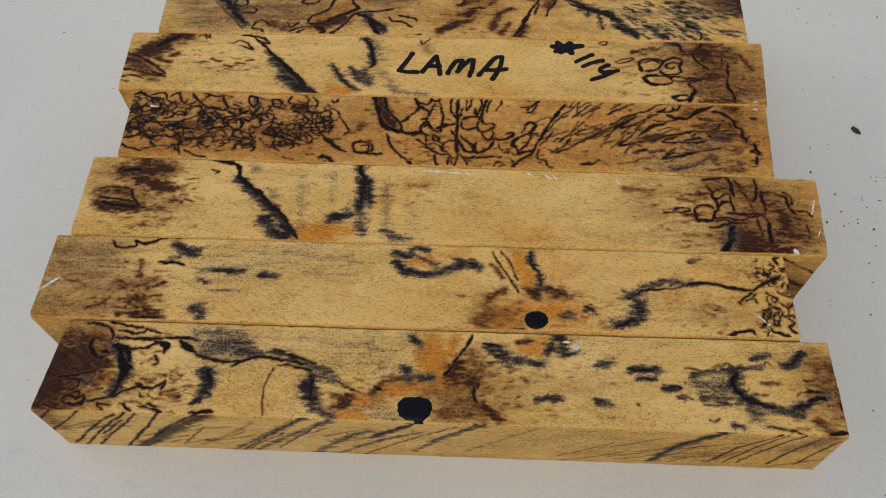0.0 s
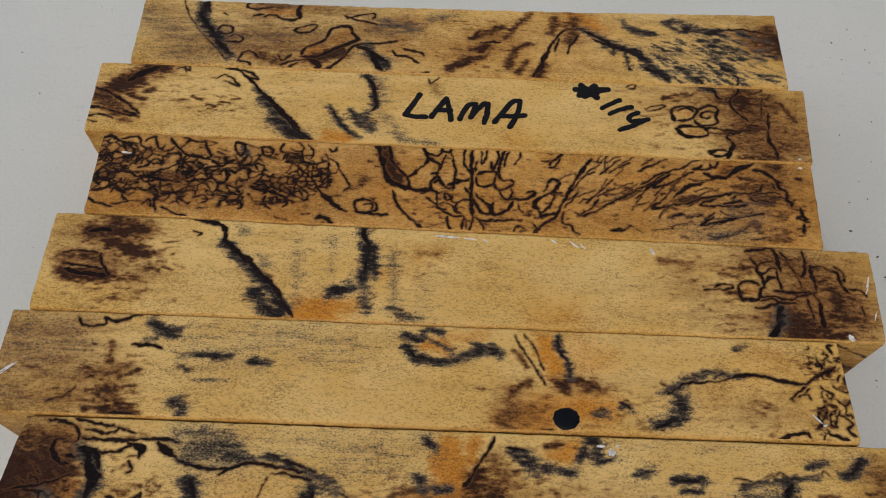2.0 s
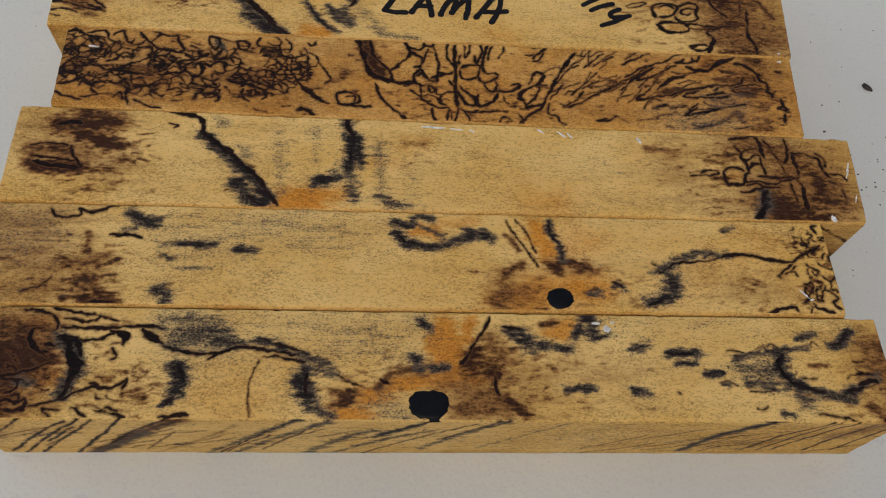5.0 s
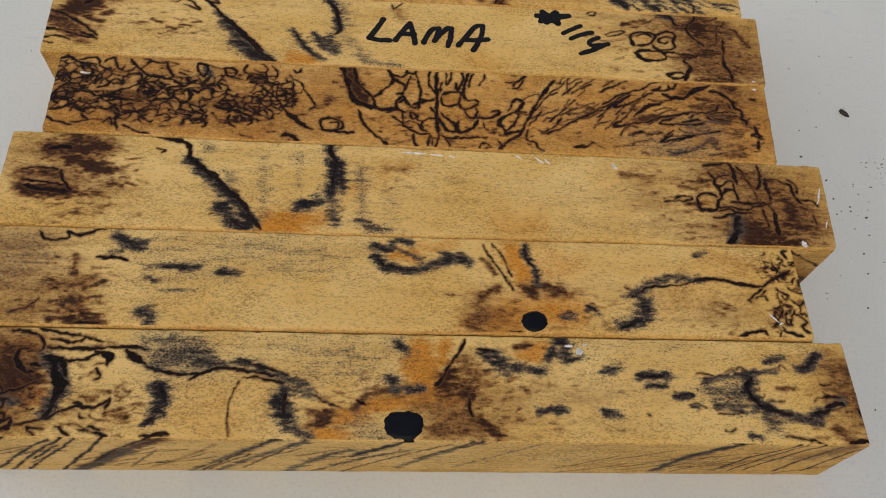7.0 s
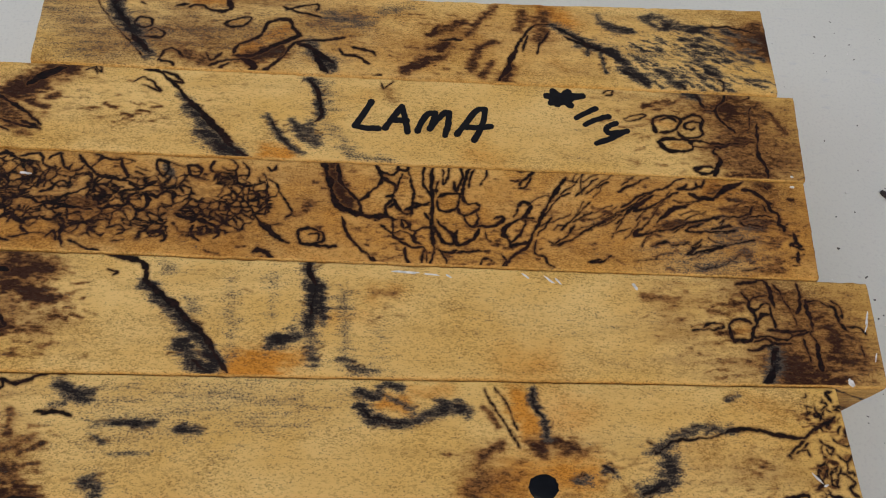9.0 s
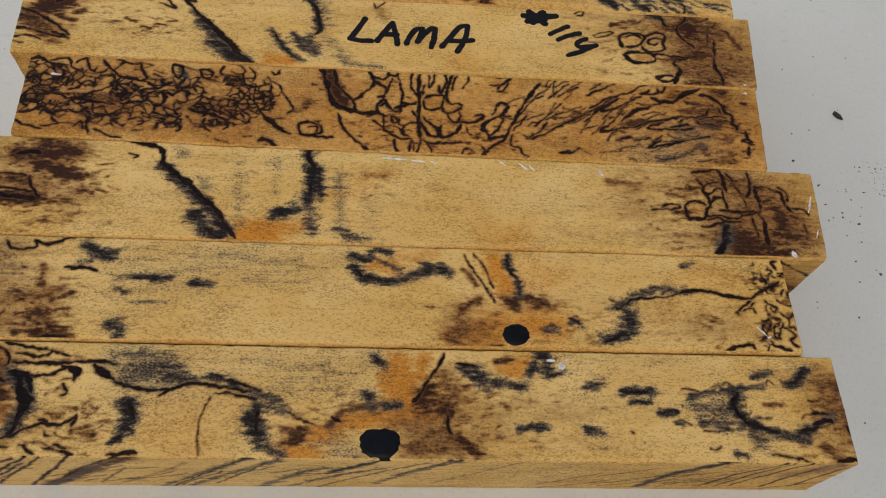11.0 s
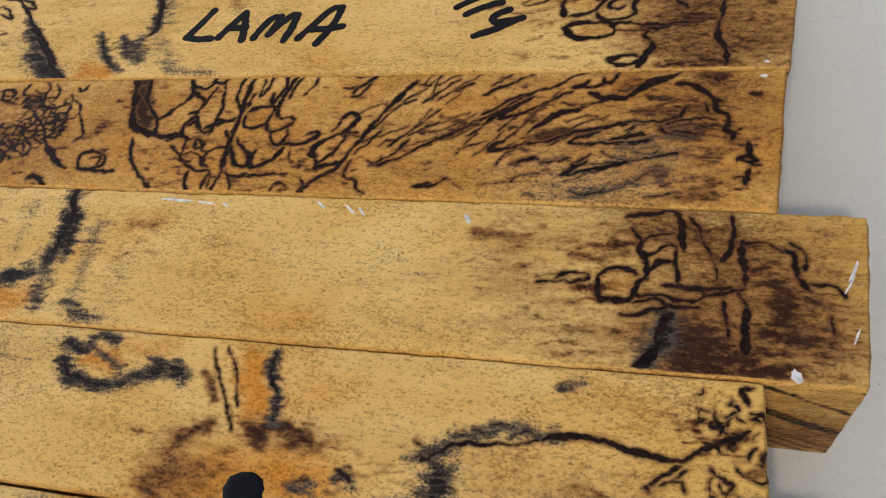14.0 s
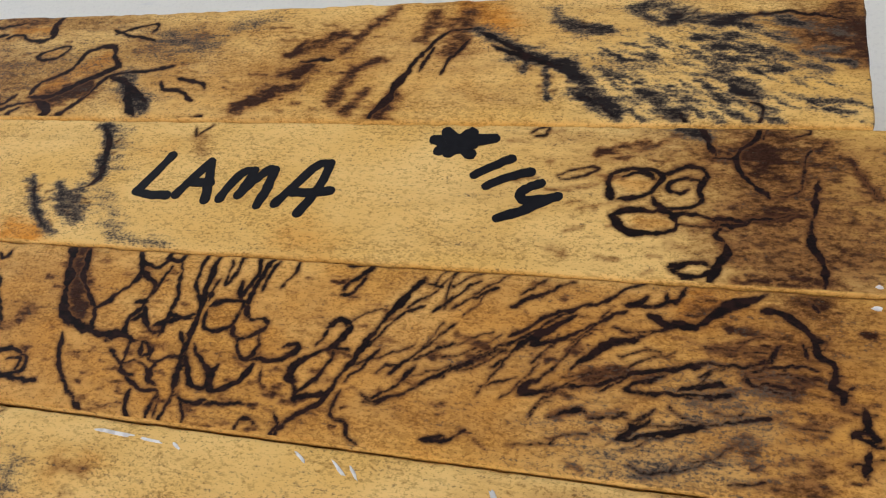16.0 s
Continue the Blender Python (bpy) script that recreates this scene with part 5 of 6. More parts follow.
    k.vein(0.5, (-23.5, 7.6), (-20.1, 8.2), (-16.1, 9), (-13.8, 9.5))
    k.vein(0.9, (-22.9, 7.2), (-19.9, 6.3), (-17.5, 4.2), (-15.7, 2.8))
    k.vein(1.0, (-19.9, 6.3), (-18.6, 2.7), (-16.8, 0.6))
    k.grey(1.31, 1.2, (-20.5, 6.7), (-16.2, 1.4))
    k.vein(0.9, (-14.1, 5.1), (-11.2, 4.7), (-8.9, 3.1))
    k.vein(0.5, (-12.5, 7.1), (-9, 6.3), (-7.8, 5.3))
    k.vein(0.5, (-14.8, 6.5), (-13.5, 4.6))
    k.vein(0.5, (-9.9, 0.2), (-6.5, 0.3))
    k.brown(0.6, 0.9, (-2.6, 2.6), (1.4, 3.5))
    k.grey(1.64, 0.6, (-17.5, 14.7), (-9.2, 13.5))
    k.brown(2.0, 0.5, (-20.9, 13), (-11.6, 15))
    k.grey(1.23, 0.5, (-7, 16.8), (-1, 18.6))
    k.brown(3.0, 0.47, (-35.6, 19.4), (-26.1, 19.1))
    k.brown(5.0, 0.42, (-46.4, 12), (-40.1, 7.7))
    k.brown(4.0, 0.42, (-51.4, 7.2), (-40.5, 1.8))
    k.orange(3.0, 0.9, (27.3, 19), (30.7, 16.8))
    k.brown(1.5, 0.9, (26.7, 18), (25.5, 11.8))
    k.vein(0.8, (16.3, -0), (18.2, 3.2), (19.6, 7), (21.2, 10.4))
    k.vein(0.35, (21.2, 10.4), (23.2, 13.9), (24.9, 15.4), (27.1, 15.9), (28.5, 16))
    k.brown(1.0, 1.0, (17.5, -0.3), (19.5, 4.1))
    k.vein(0.4, (21.6, 8.4), (23.1, 12.4))
    k.vein(0.3, (25.1, 9.9), (27.4, 13.8))
    k.vein(0.3, (24.7, 7.9), (25.6, 10.8))
    k.brown(0.8, 0.9, (10.7, 12), (13.1, 15.7), (16.3, 19.4))
    k.brown(1.0, 0.9, (21.3, 13.9), (22.3, 19.2))
    k.brown(0.9, 0.9, (11.4, 3.1), (12.5, 8), (15.8, 10.5))
    k.brown(0.7, 0.8, (13.4, 1.3), (15.5, 5.1))
    k.brown(0.6, 0.9, (2.8, 11.1), (4.6, 13.7))
    k.brown(0.6, 0.9, (4.8, 7), (6.3, 9))
    k.vein(0.3, (4.8, 10.1), (9.5, 10.5))
    k.brown(0.8, 0.8, (3.8, 5), (5.9, 6))
    k.brown(0.5, 0.8, (6.2, 13.7), (9.1, 15.2))
    k.brown(0.5, 0.9, (-0.9, 2.1), (-0.2, 3.5))
    k.brown(0.5, 0.9, (0.5, 2.6), (2.1, 4))
    k.grey(0.98, 1.6, (28.6, 15.3), (31.8, 13.7), (35, 11.7), (38.7, 9.7), (40.1, 9.3))
    k.vein(0.5, (29, 15.3), (31.1, 13.7), (32.7, 12.7), (35.8, 10.7), (38.4, 9.3))
    k.vein(0.4, (30.5, 12.8), (33.6, 11.2), (36.5, 10.2))
    k.grey(0.66, 1.2, (33.3, 10.7), (39.1, 9.3))
    k.grey(0.4, 1.1, (37.7, 8.8), (38.5, 3.8))
    k.grey(0.4, 0.9, (35.4, 10.7), (35.1, 7.9))
    k.grey(0.98, 0.8, (38.2, 18.7), (40.2, 15.5), (43.8, 15))
    k.grey(0.66, 1.0, (39.8, 16.6), (45.1, 14.9))
    k.grey(0.82, 0.9, (40.8, 9.2), (42.4, 6), (44.5, 3.8), (46.3, 1.7))
    k.grey(0.66, 1.0, (41.2, 4.7), (43.9, 3.4), (46.9, 1.3))
    k.vein(0.2, (41.9, 4.2), (44.6, 2.9), (46.6, 0.8))
    k.grey(0.82, 1.0, (49, 5.1), (51.6, 2.6), (53.5, 0.9))
    k.vein(0.4, (53.5, 1.8), (54.4, 0.1))
    k.grey(0.98, 0.9, (47.7, 18.8), (51.8, 16.2), (53.1, 18.2))
    k.grey(0.82, 0.9, (49.7, 19.8), (56.5, 17.1), (60.4, 17))
    k.vein(0.3, (59.7, 17.2), (64.8, 17.6), (68.5, 17.2), (72.1, 16.1))
    k.grey(0.66, 0.9, (52.5, 16.7), (59.7, 16))
    k.feather(70, 0.68, 5.0, -28.0, 4.0, (47.4, 11.5), (56.5, 8.7), (62.7, 11.3))
    k.feather(40, 0.68, 5.0, -20.0, 4.0, (53.2, 14.3), (68.8, 12.1))
    k.feather(40, 0.68, 4.0, -35.0, 3.0, (49, 4.3), (62.4, 2.7))
    k.feather(20, 0.68, 4.0, -20.0, 3.0, (66.7, 6), (73.2, 2.8))
    k.feather(30, 0.68, 4.0, -40.0, 3.0, (40.9, 7.9), (47.8, 3.4))
    k.grey(0.57, 1.2, (59.5, 5.2), (61.9, 4.3))
    k.vein(0.3, (61, 3.5), (62.4, 2.3), (61.8, -0.2))
    k.brown(4.0, 0.75, (68.9, 13.9), (74.3, 13.8))
    k.brown(3.0, 0.85, (72.2, 17.5), (74, 11.1))
    k.vein(0.9, (73.6, 9.8), (74.6, 8.4))


def figure_front_side(k):
    k.grey(14, 0.22, (-30, 9), (60, 10))
    k.hatch(24, 0.05, 10, 32, 5, (-70, 9), (-10, 10))
    k.hatch(20, 0.05, 12, 24, 5, (30, 8), (74, 9))
    k.vein(0.35, (-72.2, 1), (-63.9, 12.6), (-57.4, 19.5))
    k.vein(0.35, (-71.1, -1), (-62.8, 10.9), (-55.1, 20.3))
    k.vein(0.3, (-67.7, 0.3), (-58.5, 12.8), (-53.5, 19.7))
    k.vein(0.3, (-64.2, 7.1), (-57.3, 16.3))
    k.vein(0.35, (-63.2, -2), (-54.6, 11.2), (-49, 20.5))
    k.vein(0.45, (-54.9, 5.6), (-49.4, 13.1), (-44.4, 18.4), (-40, 22.4))
    k.brown(1.0, 1.1, (-60.7, -1.9), (-51.7, 8.7), (-44, 16.8), (-40.1, 20.2))
    k.grey(0.8, 0.8, (-59.4, -1), (-46.7, 13.2))
    k.grey(0.6, 0.8, (-40.7, -1.3), (-31.9, 9.4), (-22.1, 20.9))
    k.vein(0.14, (-39.4, -2.1), (-29.8, 11), (-22.1, 21.6))
    k.grey(0.7, 0.7, (-35.7, -1.1), (-27.2, 9.6), (-17.9, 19.5))
    k.vein(0.14, (-30.1, 2.5), (-16.8, 21.8))
    k.grey(0.8, 0.7, (-23.7, -1.5), (-16.8, 8.9), (-10.9, 14.6))
    k.vein(0.35, (-11, 10.2), (-7.2, 14.7), (-3.5, 18.3), (0.8, 23.4))
    k.grey(0.6, 1.2, (-10, 11.7), (-3.5, 18.3))
    k.grey(0.5, 0.7, (-19.6, -1.4), (-9.1, 9.1), (-0.6, 15))
    k.vein(0.14, (-13.4, -0.3), (-3.4, 10.5), (5.6, 18.7))
    k.vein(0.16, (0.5, 9.5), (5.8, 15.9), (10.8, 21.6))
    k.grey(0.6, 0.7, (-3.2, 3.4), (5.9, 15.2), (11.7, 21.3))
    k.grey(0.4, 0.5, (6.9, 3.7), (15.6, 13.8), (20.3, 19.3))
    k.brown(0.4, 0.5, (-48.4, -0.2), (-38.4, 9.9), (-32.4, 17.2))
    k.vein(0.5, (43.9, 2.4), (48.3, 14.2), (58.7, 24.9))
    k.grey(0.8, 0.9, (43.9, 2.4), (48.3, 14.2), (58.7, 24.9))
    k.vein(0.3, (55.2, 2.3), (58, 11.5), (64.8, 21.6))
    k.vein(0.25, (60.6, 3), (63.3, 11.5), (67.9, 20.4))
    k.vein(0.25, (66.4, 2.5), (68.6, 11.4), (71.3, 19.2))
    k.vein(0.25, (71.7, 2.8), (73, 9.8), (74.8, 17.9))
    k.vein(0.2, (58, 2.6), (61.4, 13), (66.1, 22.4))
    k.brown(2.0, 0.6, (68.3, 12.1), (73.2, 19.4))
    k.brown(0.8, 0.7, (47.4, 11.3), (54.5, 22))
    k.vein(0.3, (-73.6, 14.6), (-66.5, 24.4))
    k.vein(0.3, (-74.5, 7.8), (-65.4, 18.6), (-60.6, 25))
    k.brown(2.0, 0.6, (-71.3, 19.5), (-71.3, 9.9))



def plain_side(k):
    """Growth lines that run aslant down a sawn side, and a sunlit upper edge put in as colour."""
    rs = np.random.RandomState(k.seed)
    for _ in range(26):
        x = rs.uniform(-80, 80)
        k.vein(rs.uniform(0.02, 0.3), (x, 19), (x + 17, 8), (x + 30, 0))
    k.brown(9, 0.61, (-80, 6), (80, 6))
    # Sunlight catching the front arris, painted as an orange band.
    k.orange(2.0, 0.35, (-80, 20), (80, 20))
    k.grey(4, 0.4, (rs.uniform(-60, 60), 10), (rs.uniform(-60, 60), 10))


# ---- the table ----
def painted_board():
    bm = bmesh.new()
    bmesh.ops.create_cube(bm, size=1)
    bmesh.ops.transform(bm, matrix=Matrix.Translation((0.05, 0.12, -0.02)) @ Matrix.Diagonal((2.4, 2.0, 0.04, 1)), verts=bm.verts)
    bmesh.ops.bevel(bm, geom=bm.edges[:], offset=0.003, segments=2, affect='EDGES')
    return tagged(as_object("floor", bm, PAINT), "off-white painted board, scuffed and dusted with dark specks", "work surface", kind="structure")


painted_board()


def wall(name, x, y, long, deep, material, low=-0.04, high=0.86):
    """An unseen plain wall, or a length of one, added to screen off low sky."""
    bm = bmesh.new()
    bmesh.ops.create_cube(bm, size=1)
    bmesh.ops.transform(bm, matrix=Matrix.Translation((x, y, 0.5 * (low + high))) @ Matrix.Diagonal((long, deep, high - low, 1)), verts=bm.verts)
    return tagged(as_object(name, bm, material), "unseen wall added round the white board to shape its light", "wall", kind="structure")


SCREEN_GREY = plain("warm_grey_screen", (0.42, 0.39, 0.35), 0.8, 0.3, 60)
# The north and west walls are white to throw light back at the board.
BOUNCE_WHITE = plain("bounce_white", (0.82, 0.80, 0.76), 0.8, 0.3, 60)
wall("screen_south", 0.05, -0.95, 2.6, 0.1, SCREEN_GREY)
wall("screen_north", 0.05, 1.19, 2.6, 0.1, BOUNCE_WHITE)
# The west side is left open above a sill for the added fill lamp.
wall("screen_west_1", -1.21, -0.42, 0.1, 0.96, BOUNCE_WHITE)
wall("screen_west_2", -1.21, 1.04, 0.1, 0.2, BOUNCE_WHITE)
wall("screen_west_3", -1.21, 0.5, 0.1, 0.88, BOUNCE_WHITE, high=0.2)
wall("screen_east", 1.31, 0.12, 0.1, 2.04, SCREEN_GREY)


# ---- the blanks ----
HIGH = 20.3


def blank(name_seed, corners, top, side, label, bow=0.0, arris=0.55, flare=0.0, step=0.2, origin=None):
    """A square stick from the corners of its top (front left, front right, back left, back right; mm)."""
    (flx, fly), (frx, fry), (klx, kly), (krx, kry) = corners
    y0 = 0.5 * (fly + fry)
    wide = 0.5 * (kly + kry) - y0
    y0 = origin or y0
    n = int((frx - flx) / step)
    r, q = 0.4, arris
    # the ring of the section: side up, rounded arris, top, rounded arris, back down; (across 0..1, height, in which field)
    ring = [(0.0, z, 0) for z in np.linspace(0.0, HIGH - q, 40)]
    ring += [(q / wide * (1 - math.cos(a)), HIGH - q + q * math.sin(a), 0 if a < 0.9 else 1) for a in (0.35, 0.7, 1.05, 1.3)]
    ring += [(s, HIGH, 1) for s in np.linspace(q / wide, 1 - r / wide, int(wide / step))]
    ring += [(1 - r / wide * (1 - math.cos(a)), HIGH - r + r * math.sin(a), 1) for a in (1.05, 0.5)]
    ring += [(1.0, z, 2) for z in np.linspace(HIGH - r, 0.0, 8)]
    s, z, face = (np.array(c, float) for c in zip(*ring))
    m = len(ring)
    u = np.linspace(0, 1, n)
    u = np.concatenate([[0.0, 0.0012], u[1:-1], [0.9988, 1.0]])
    n = len(u)
    U, S = np.meshgrid(u, s, indexing='ij')
    Z = np.broadcast_to(z, U.shape).copy()
    F = np.broadcast_to(face, U.shape)
    # end rings drawn in a little, so that the end arrises are worn round
    draw = np.zeros(n)
    draw[0], draw[-1], draw[1], draw[-2] = 0.35, 0.35, 0.08, 0.08
    x_front, x_back = flx + (frx - flx) * U, klx + (krx - klx) * U
    y_front, y_back = fly + (fry - fly) * U, kly + (kry - kly) * U
    X = x_front + (x_back - x_front) * S
    Y = y_front + (y_back - y_front) * S - bow * S * np.sin(math.pi * U)
    V = Y - y0
    X = X + flare * (1 - Z / HIGH) * (2 * U - 1)
    inward = np.where(S < 0.5, 1.0, -1.0) * np.clip(np.abs(S - 0.5) * 2, 0, 1)
    Y = Y + draw[:, None] * inward
    Z = Z - draw[:, None] * (Z > HIGH / 2) * Z / HIGH
    # saw waves, worn and chipped arrises
    worn = np.exp(-np.minimum(S, 1 - S) * wide / 0.5) * (Z > HIGH - 0.6)
    Z = Z - worn * np.clip(wave(X, V * 0 + name_seed * 9, 1.7, name_seed) + 0.1, 0, 1) * 0.35
    Z = Z + (F == 1) * (0.02 * wave(X, V, 1.2, name_seed + 20) + 0.05 * wave(X, V, 11, name_seed + 21))
    Y = Y + (F != 1) * 0.05 * wave(X, Z, 2.5, name_seed + 22)
    Z = np.clip(Z, 0, None)
    X[0] += 0.12 * wave(S[0] * 20, Z[0], 1.1, name_seed + 23)
    X[-1] += 0.12 * wave(S[-1] * 20, Z[-1], 1.1, name_seed + 24)
    fields = {}
    over = Figure(X, V, name_seed * 50)
    top(over)
    beside = Figure(X, Z, name_seed * 50 + 7)
    side(beside)
    fields["vein"] = np.where(F == 1, over.d, beside.d)
    for what in ("grey", "brown", "orange"):
        fields[what] = np.where(F == 1, over.stain[what], beside.stain[what])
    count = n * m
    verts = np.empty((count, 3))
    verts[:, 0], verts[:, 1], verts[:, 2] = X.ravel() / 1000, Y.ravel() / 1000, Z.ravel() / 1000
    mid = verts.mean(axis=0) * (1, 1, 0)
    verts -= mid
    idx = np.arange(count).reshape(n, m)
    a, b, c, d = idx[:-1], idx[1:], np.roll(idx, -1, 1)[1:], np.roll(idx, -1, 1)[:-1]
    quads = np.stack([a.ravel(), b.ravel(), c.ravel(), d.ravel()], 1)
    faces = [tuple(q) for q in quads.tolist()] + [tuple(idx[0].tolist()), tuple(idx[-1][::-1].tolist())]
    me = bpy.data.meshes.new("wood_blank")
    me.from_pydata(verts.tolist(), [], faces)
    for key, val in fields.items():
        me.attributes.new(key, 'FLOAT', 'POINT').data.foreach_set("value", val.ravel().astype(np.float32))
    smooth = np.ones(len(faces), bool)
    smooth[-2:] = False
    me.polygons.foreach_set("use_smooth", smooth)
    me.materials.append(WOOD)
    me.update()
    ob = new("wood_blank", me)
    ob.location = mid
    return tagged(ob, label, "wood blank", group="row of spalted wood blanks"), y0


front_blank, y_front = blank(1, ((-73.0, 49.0), (75.5, 49.2), (-71.1, 67.5), (75.4, 67.6)), figure_front, figure_front_side,
    "pale spalted wood blank with black-filled knot and grey dashes", flare=1.3, origin=49.7)
second_blank, y_second = blank(2, ((-79.3, 67.9), (70.7, 68.0), (-79.3, 87.0), (70.6, 86.8)), figure_second, plain_side,
    "yellow spalted wood blank with dark brown end and round black knot", arris=0.9, origin=68.8)
third_blank, y_third = blank(3, ((-76.8, 87.2), (79.8, 87.0), (-77.4, 107.9), (81.2, 106.3)), figure_third, plain_side,
    "pale wood blank with slanting black vein and brown figured end", arris=0.75)
fourth_blank, y_fourth = blank(4, ((-72.3, 108.2), (72.5, 106.6), (-73.1, 127.8), (74.2, 127.0)), figure_fourth, plain_side,
    "orange-brown wood blank covered with a net of black lines")
fifth_blank, y_fifth = blank(5, ((-77.5, 128.1), (74.7, 127.2), (-78.4, 147.1), (76.6, 147.2)), figure_fifth, plain_side,
    "pale wood blank with black lettering and brown ends")
back_blank, y_back = blank(6, ((-72.3, 147.4), (73.6, 147.5), (-73.2, 167.3), (74.4, 170.5)), figure_back, plain_side,
    "streaked grey and orange wood blank with black ringed figure", bow=0.8, arris=0.9)


def on_top(ob, y0, x, v, up=0.0):
    """The place over a blank's top, in its own frame (metres)."""
    return Vector((x / 1000, (y0 + v) / 1000, (HIGH + up) / 1000)) - ob.location


def stroke(bm, ob, y0, pts, w, up, seed):
    """One flat pass of a thick pen with rounded ends and a slightly uneven edge."""
    line = smooth_line(pts)
    rs = np.random.RandomState(seed)
    left, right = [], []
    for i, p in enumerate(line):
        t = line[min(i + 1, len(line) - 1)] - line[max(i - 1, 0)]
        t = t / (np.hypot(*t) + 1e-9)
        q = np.array((-t[1], t[0])) * w
        left.append(p + q * rs.uniform(0.85, 1.12)), right.append(p - q * rs.uniform(0.85, 1.12))
    caps = []
    for p, k, ahead in ((line[-1], line[-1] - line[-2], left[-1]), (line[0], line[0] - line[1], right[0])):
        k = k / np.hypot(*k)
        side = np.array((-k[1], k[0]))
        caps.append([p + w * (math.sin(a) * k + math.cos(a) * side) * rs.uniform(0.9, 1.05) for a in (0.6, 1.1, 1.6, 2.1, 2.6)])
    outline = left + caps[0] + right[::-1] + caps[1]
    high = [bm.verts.new(on_top(ob, y0, *p, up)) for p in outline]
    low = [bm.verts.new(on_top(ob, y0, *p, -0.05)) for p in outline]
    m = len(left)
    k0 = m + 5
    for i in range(m - 1):
        bm.faces.new((high[i], high[k0 + m - 1 - i], high[k0 + m - 2 - i], high[i + 1]))
    bm.faces.new([high[i] for i in range(m - 1, m + 6)])
    bm.faces.new([high[(k0 + m - 1 + i) % len(high)] for i in range(7)])
    for i in range(len(high)):
        j = (i + 1) % len(high)
        bm.faces.new((high[j], high[i], low[i], low[j]))


def letter(name, w, *strokes):
    bm = bmesh.new()
    for i, pts in enumerate(strokes):
        stroke(bm, fifth_blank, y_fifth, pts, w, 0.09 + 0.012 * i, len(name) + i)
    bmesh.ops.recalc_face_normals(bm, faces=bm.faces)
    return part(name, bm, INK, fifth_blank, "black marker lettering")


letter("letter_l", 0.63, ((-8.1, 13.8), (-9.4, 11), (-11, 8)), ((-11, 8), (-9, 7.6), (-6.6, 7.6)))
letter("letter_a", 0.63, ((-5.4, 7.7), (-3.8, 10.5), (-2.3, 12.9)), ((-2.3, 12.9), (-1.6, 9.9), (-1.2, 7.1)), ((-4.4, 9.6), (-1.3, 9.7)))
letter("letter_m", 0.63, ((0.7, 7.4), (1.5, 9.6), (2.7, 11.5), (4, 11.7)), ((4, 11.7), (3.6, 9.8), (3, 8)), ((3, 8), (4.3, 10.1), (5.8, 11.8), (6.7, 11.9)), ((6.7, 11.9), (6.5, 9.5), (5.9, 6.7)))
letter("letter_a", 0.63, ((8.1, 7), (9.9, 9.7), (12, 12.8), (13.6, 13.1)), ((13.6, 13.1), (13.1, 9.8), (11.3, 5.8)), ((9.5, 8.7), (12.1, 8.8), (14.6, 9.1)))
letter("number_mark", 0.8, ((25.9, 17), (28.6, 16.9), (32.9, 17.4)), ((27.2, 18.2), (28.9, 16.7), (30.4, 15)), ((30.2, 18.2), (28.6, 16.7), (26.7, 15.4)), ((27.8, 15.2), (30.5, 16.7), (31.7, 17.1)), ((28, 16.9), (30.5, 16.4)))
letter("digit_one", 0.58, ((31.4, 12.1), (33.4, 13.4), (35.4, 14.5)))
letter("digit_one", 0.58, ((33, 10.6), (35.3, 11.9), (37.8, 12.7)))
letter("digit_four", 0.58, ((39.1, 11.2), (37.7, 10.5), (36.9, 9.6), (37.5, 8.8), (39.2, 9), (41.1, 9.5)), ((40.4, 9.2), (37.9, 7.7), (34.8, 6.3)))


def knot(ob, y0, cx, cv, rx, rv, square, arris, seed):
    """A knot hole filled with black resin: a shallow uneven dome let into the top and running over the front arris."""
    bm = bmesh.new()
    rs = np.random.RandomState(seed)
    rings, turn = 5, 28
    jag = 1 + 0.05 * np.array([rs.uniform(-1, 1) for _ in range(turn)])
    rows = []
    for i in range(1, rings + 1):
        row = []
        for j in range(turn):
            a = 2 * math.pi * j / turn
            c, s = math.cos(a), math.sin(a)
            k = (abs(c) ** square + abs(s) ** square) ** (-1 / square) * jag[j] * i / rings
            v = cv + rv * k * s
            up = 0.14 * (1 - (i / rings) ** 2) + 0.06
            if v < 0:
                up, v = up - arris + v, -0.07
            elif v < arris:
                up += math.sqrt(max(arris ** 2 - (arris - v) ** 2, 0)) - arris
            row.append(bm.verts.new(on_top(ob, y0, cx + rx * k * c, v, up - (0.4 if i == rings and v > 0 else 0))))
        rows.append(row)
    hub = bm.verts.new(on_top(ob, y0, cx, max(cv, 0), 0.2))
    for j in range(turn):
        q = (j + 1) % turn
        bm.faces.new((hub, rows[0][j], rows[0][q]))
        for a, b in zip(rows, rows[1:]):
            bm.faces.new((a[j], b[j], b[q], a[q]))
    for f in bm.faces:
        f.smooth = True
    return part("knot", bm, RESIN, ob, "glossy black resin-filled knot")


knot(front_blank, 49.1, -2.3, 2.6, 3.7, 2.7, 2.8, 0.55, 4)
knot(second_blank, 67.95, 20.3, 2.5, 2.7, 2.3, 2.2, 0.9, 5)


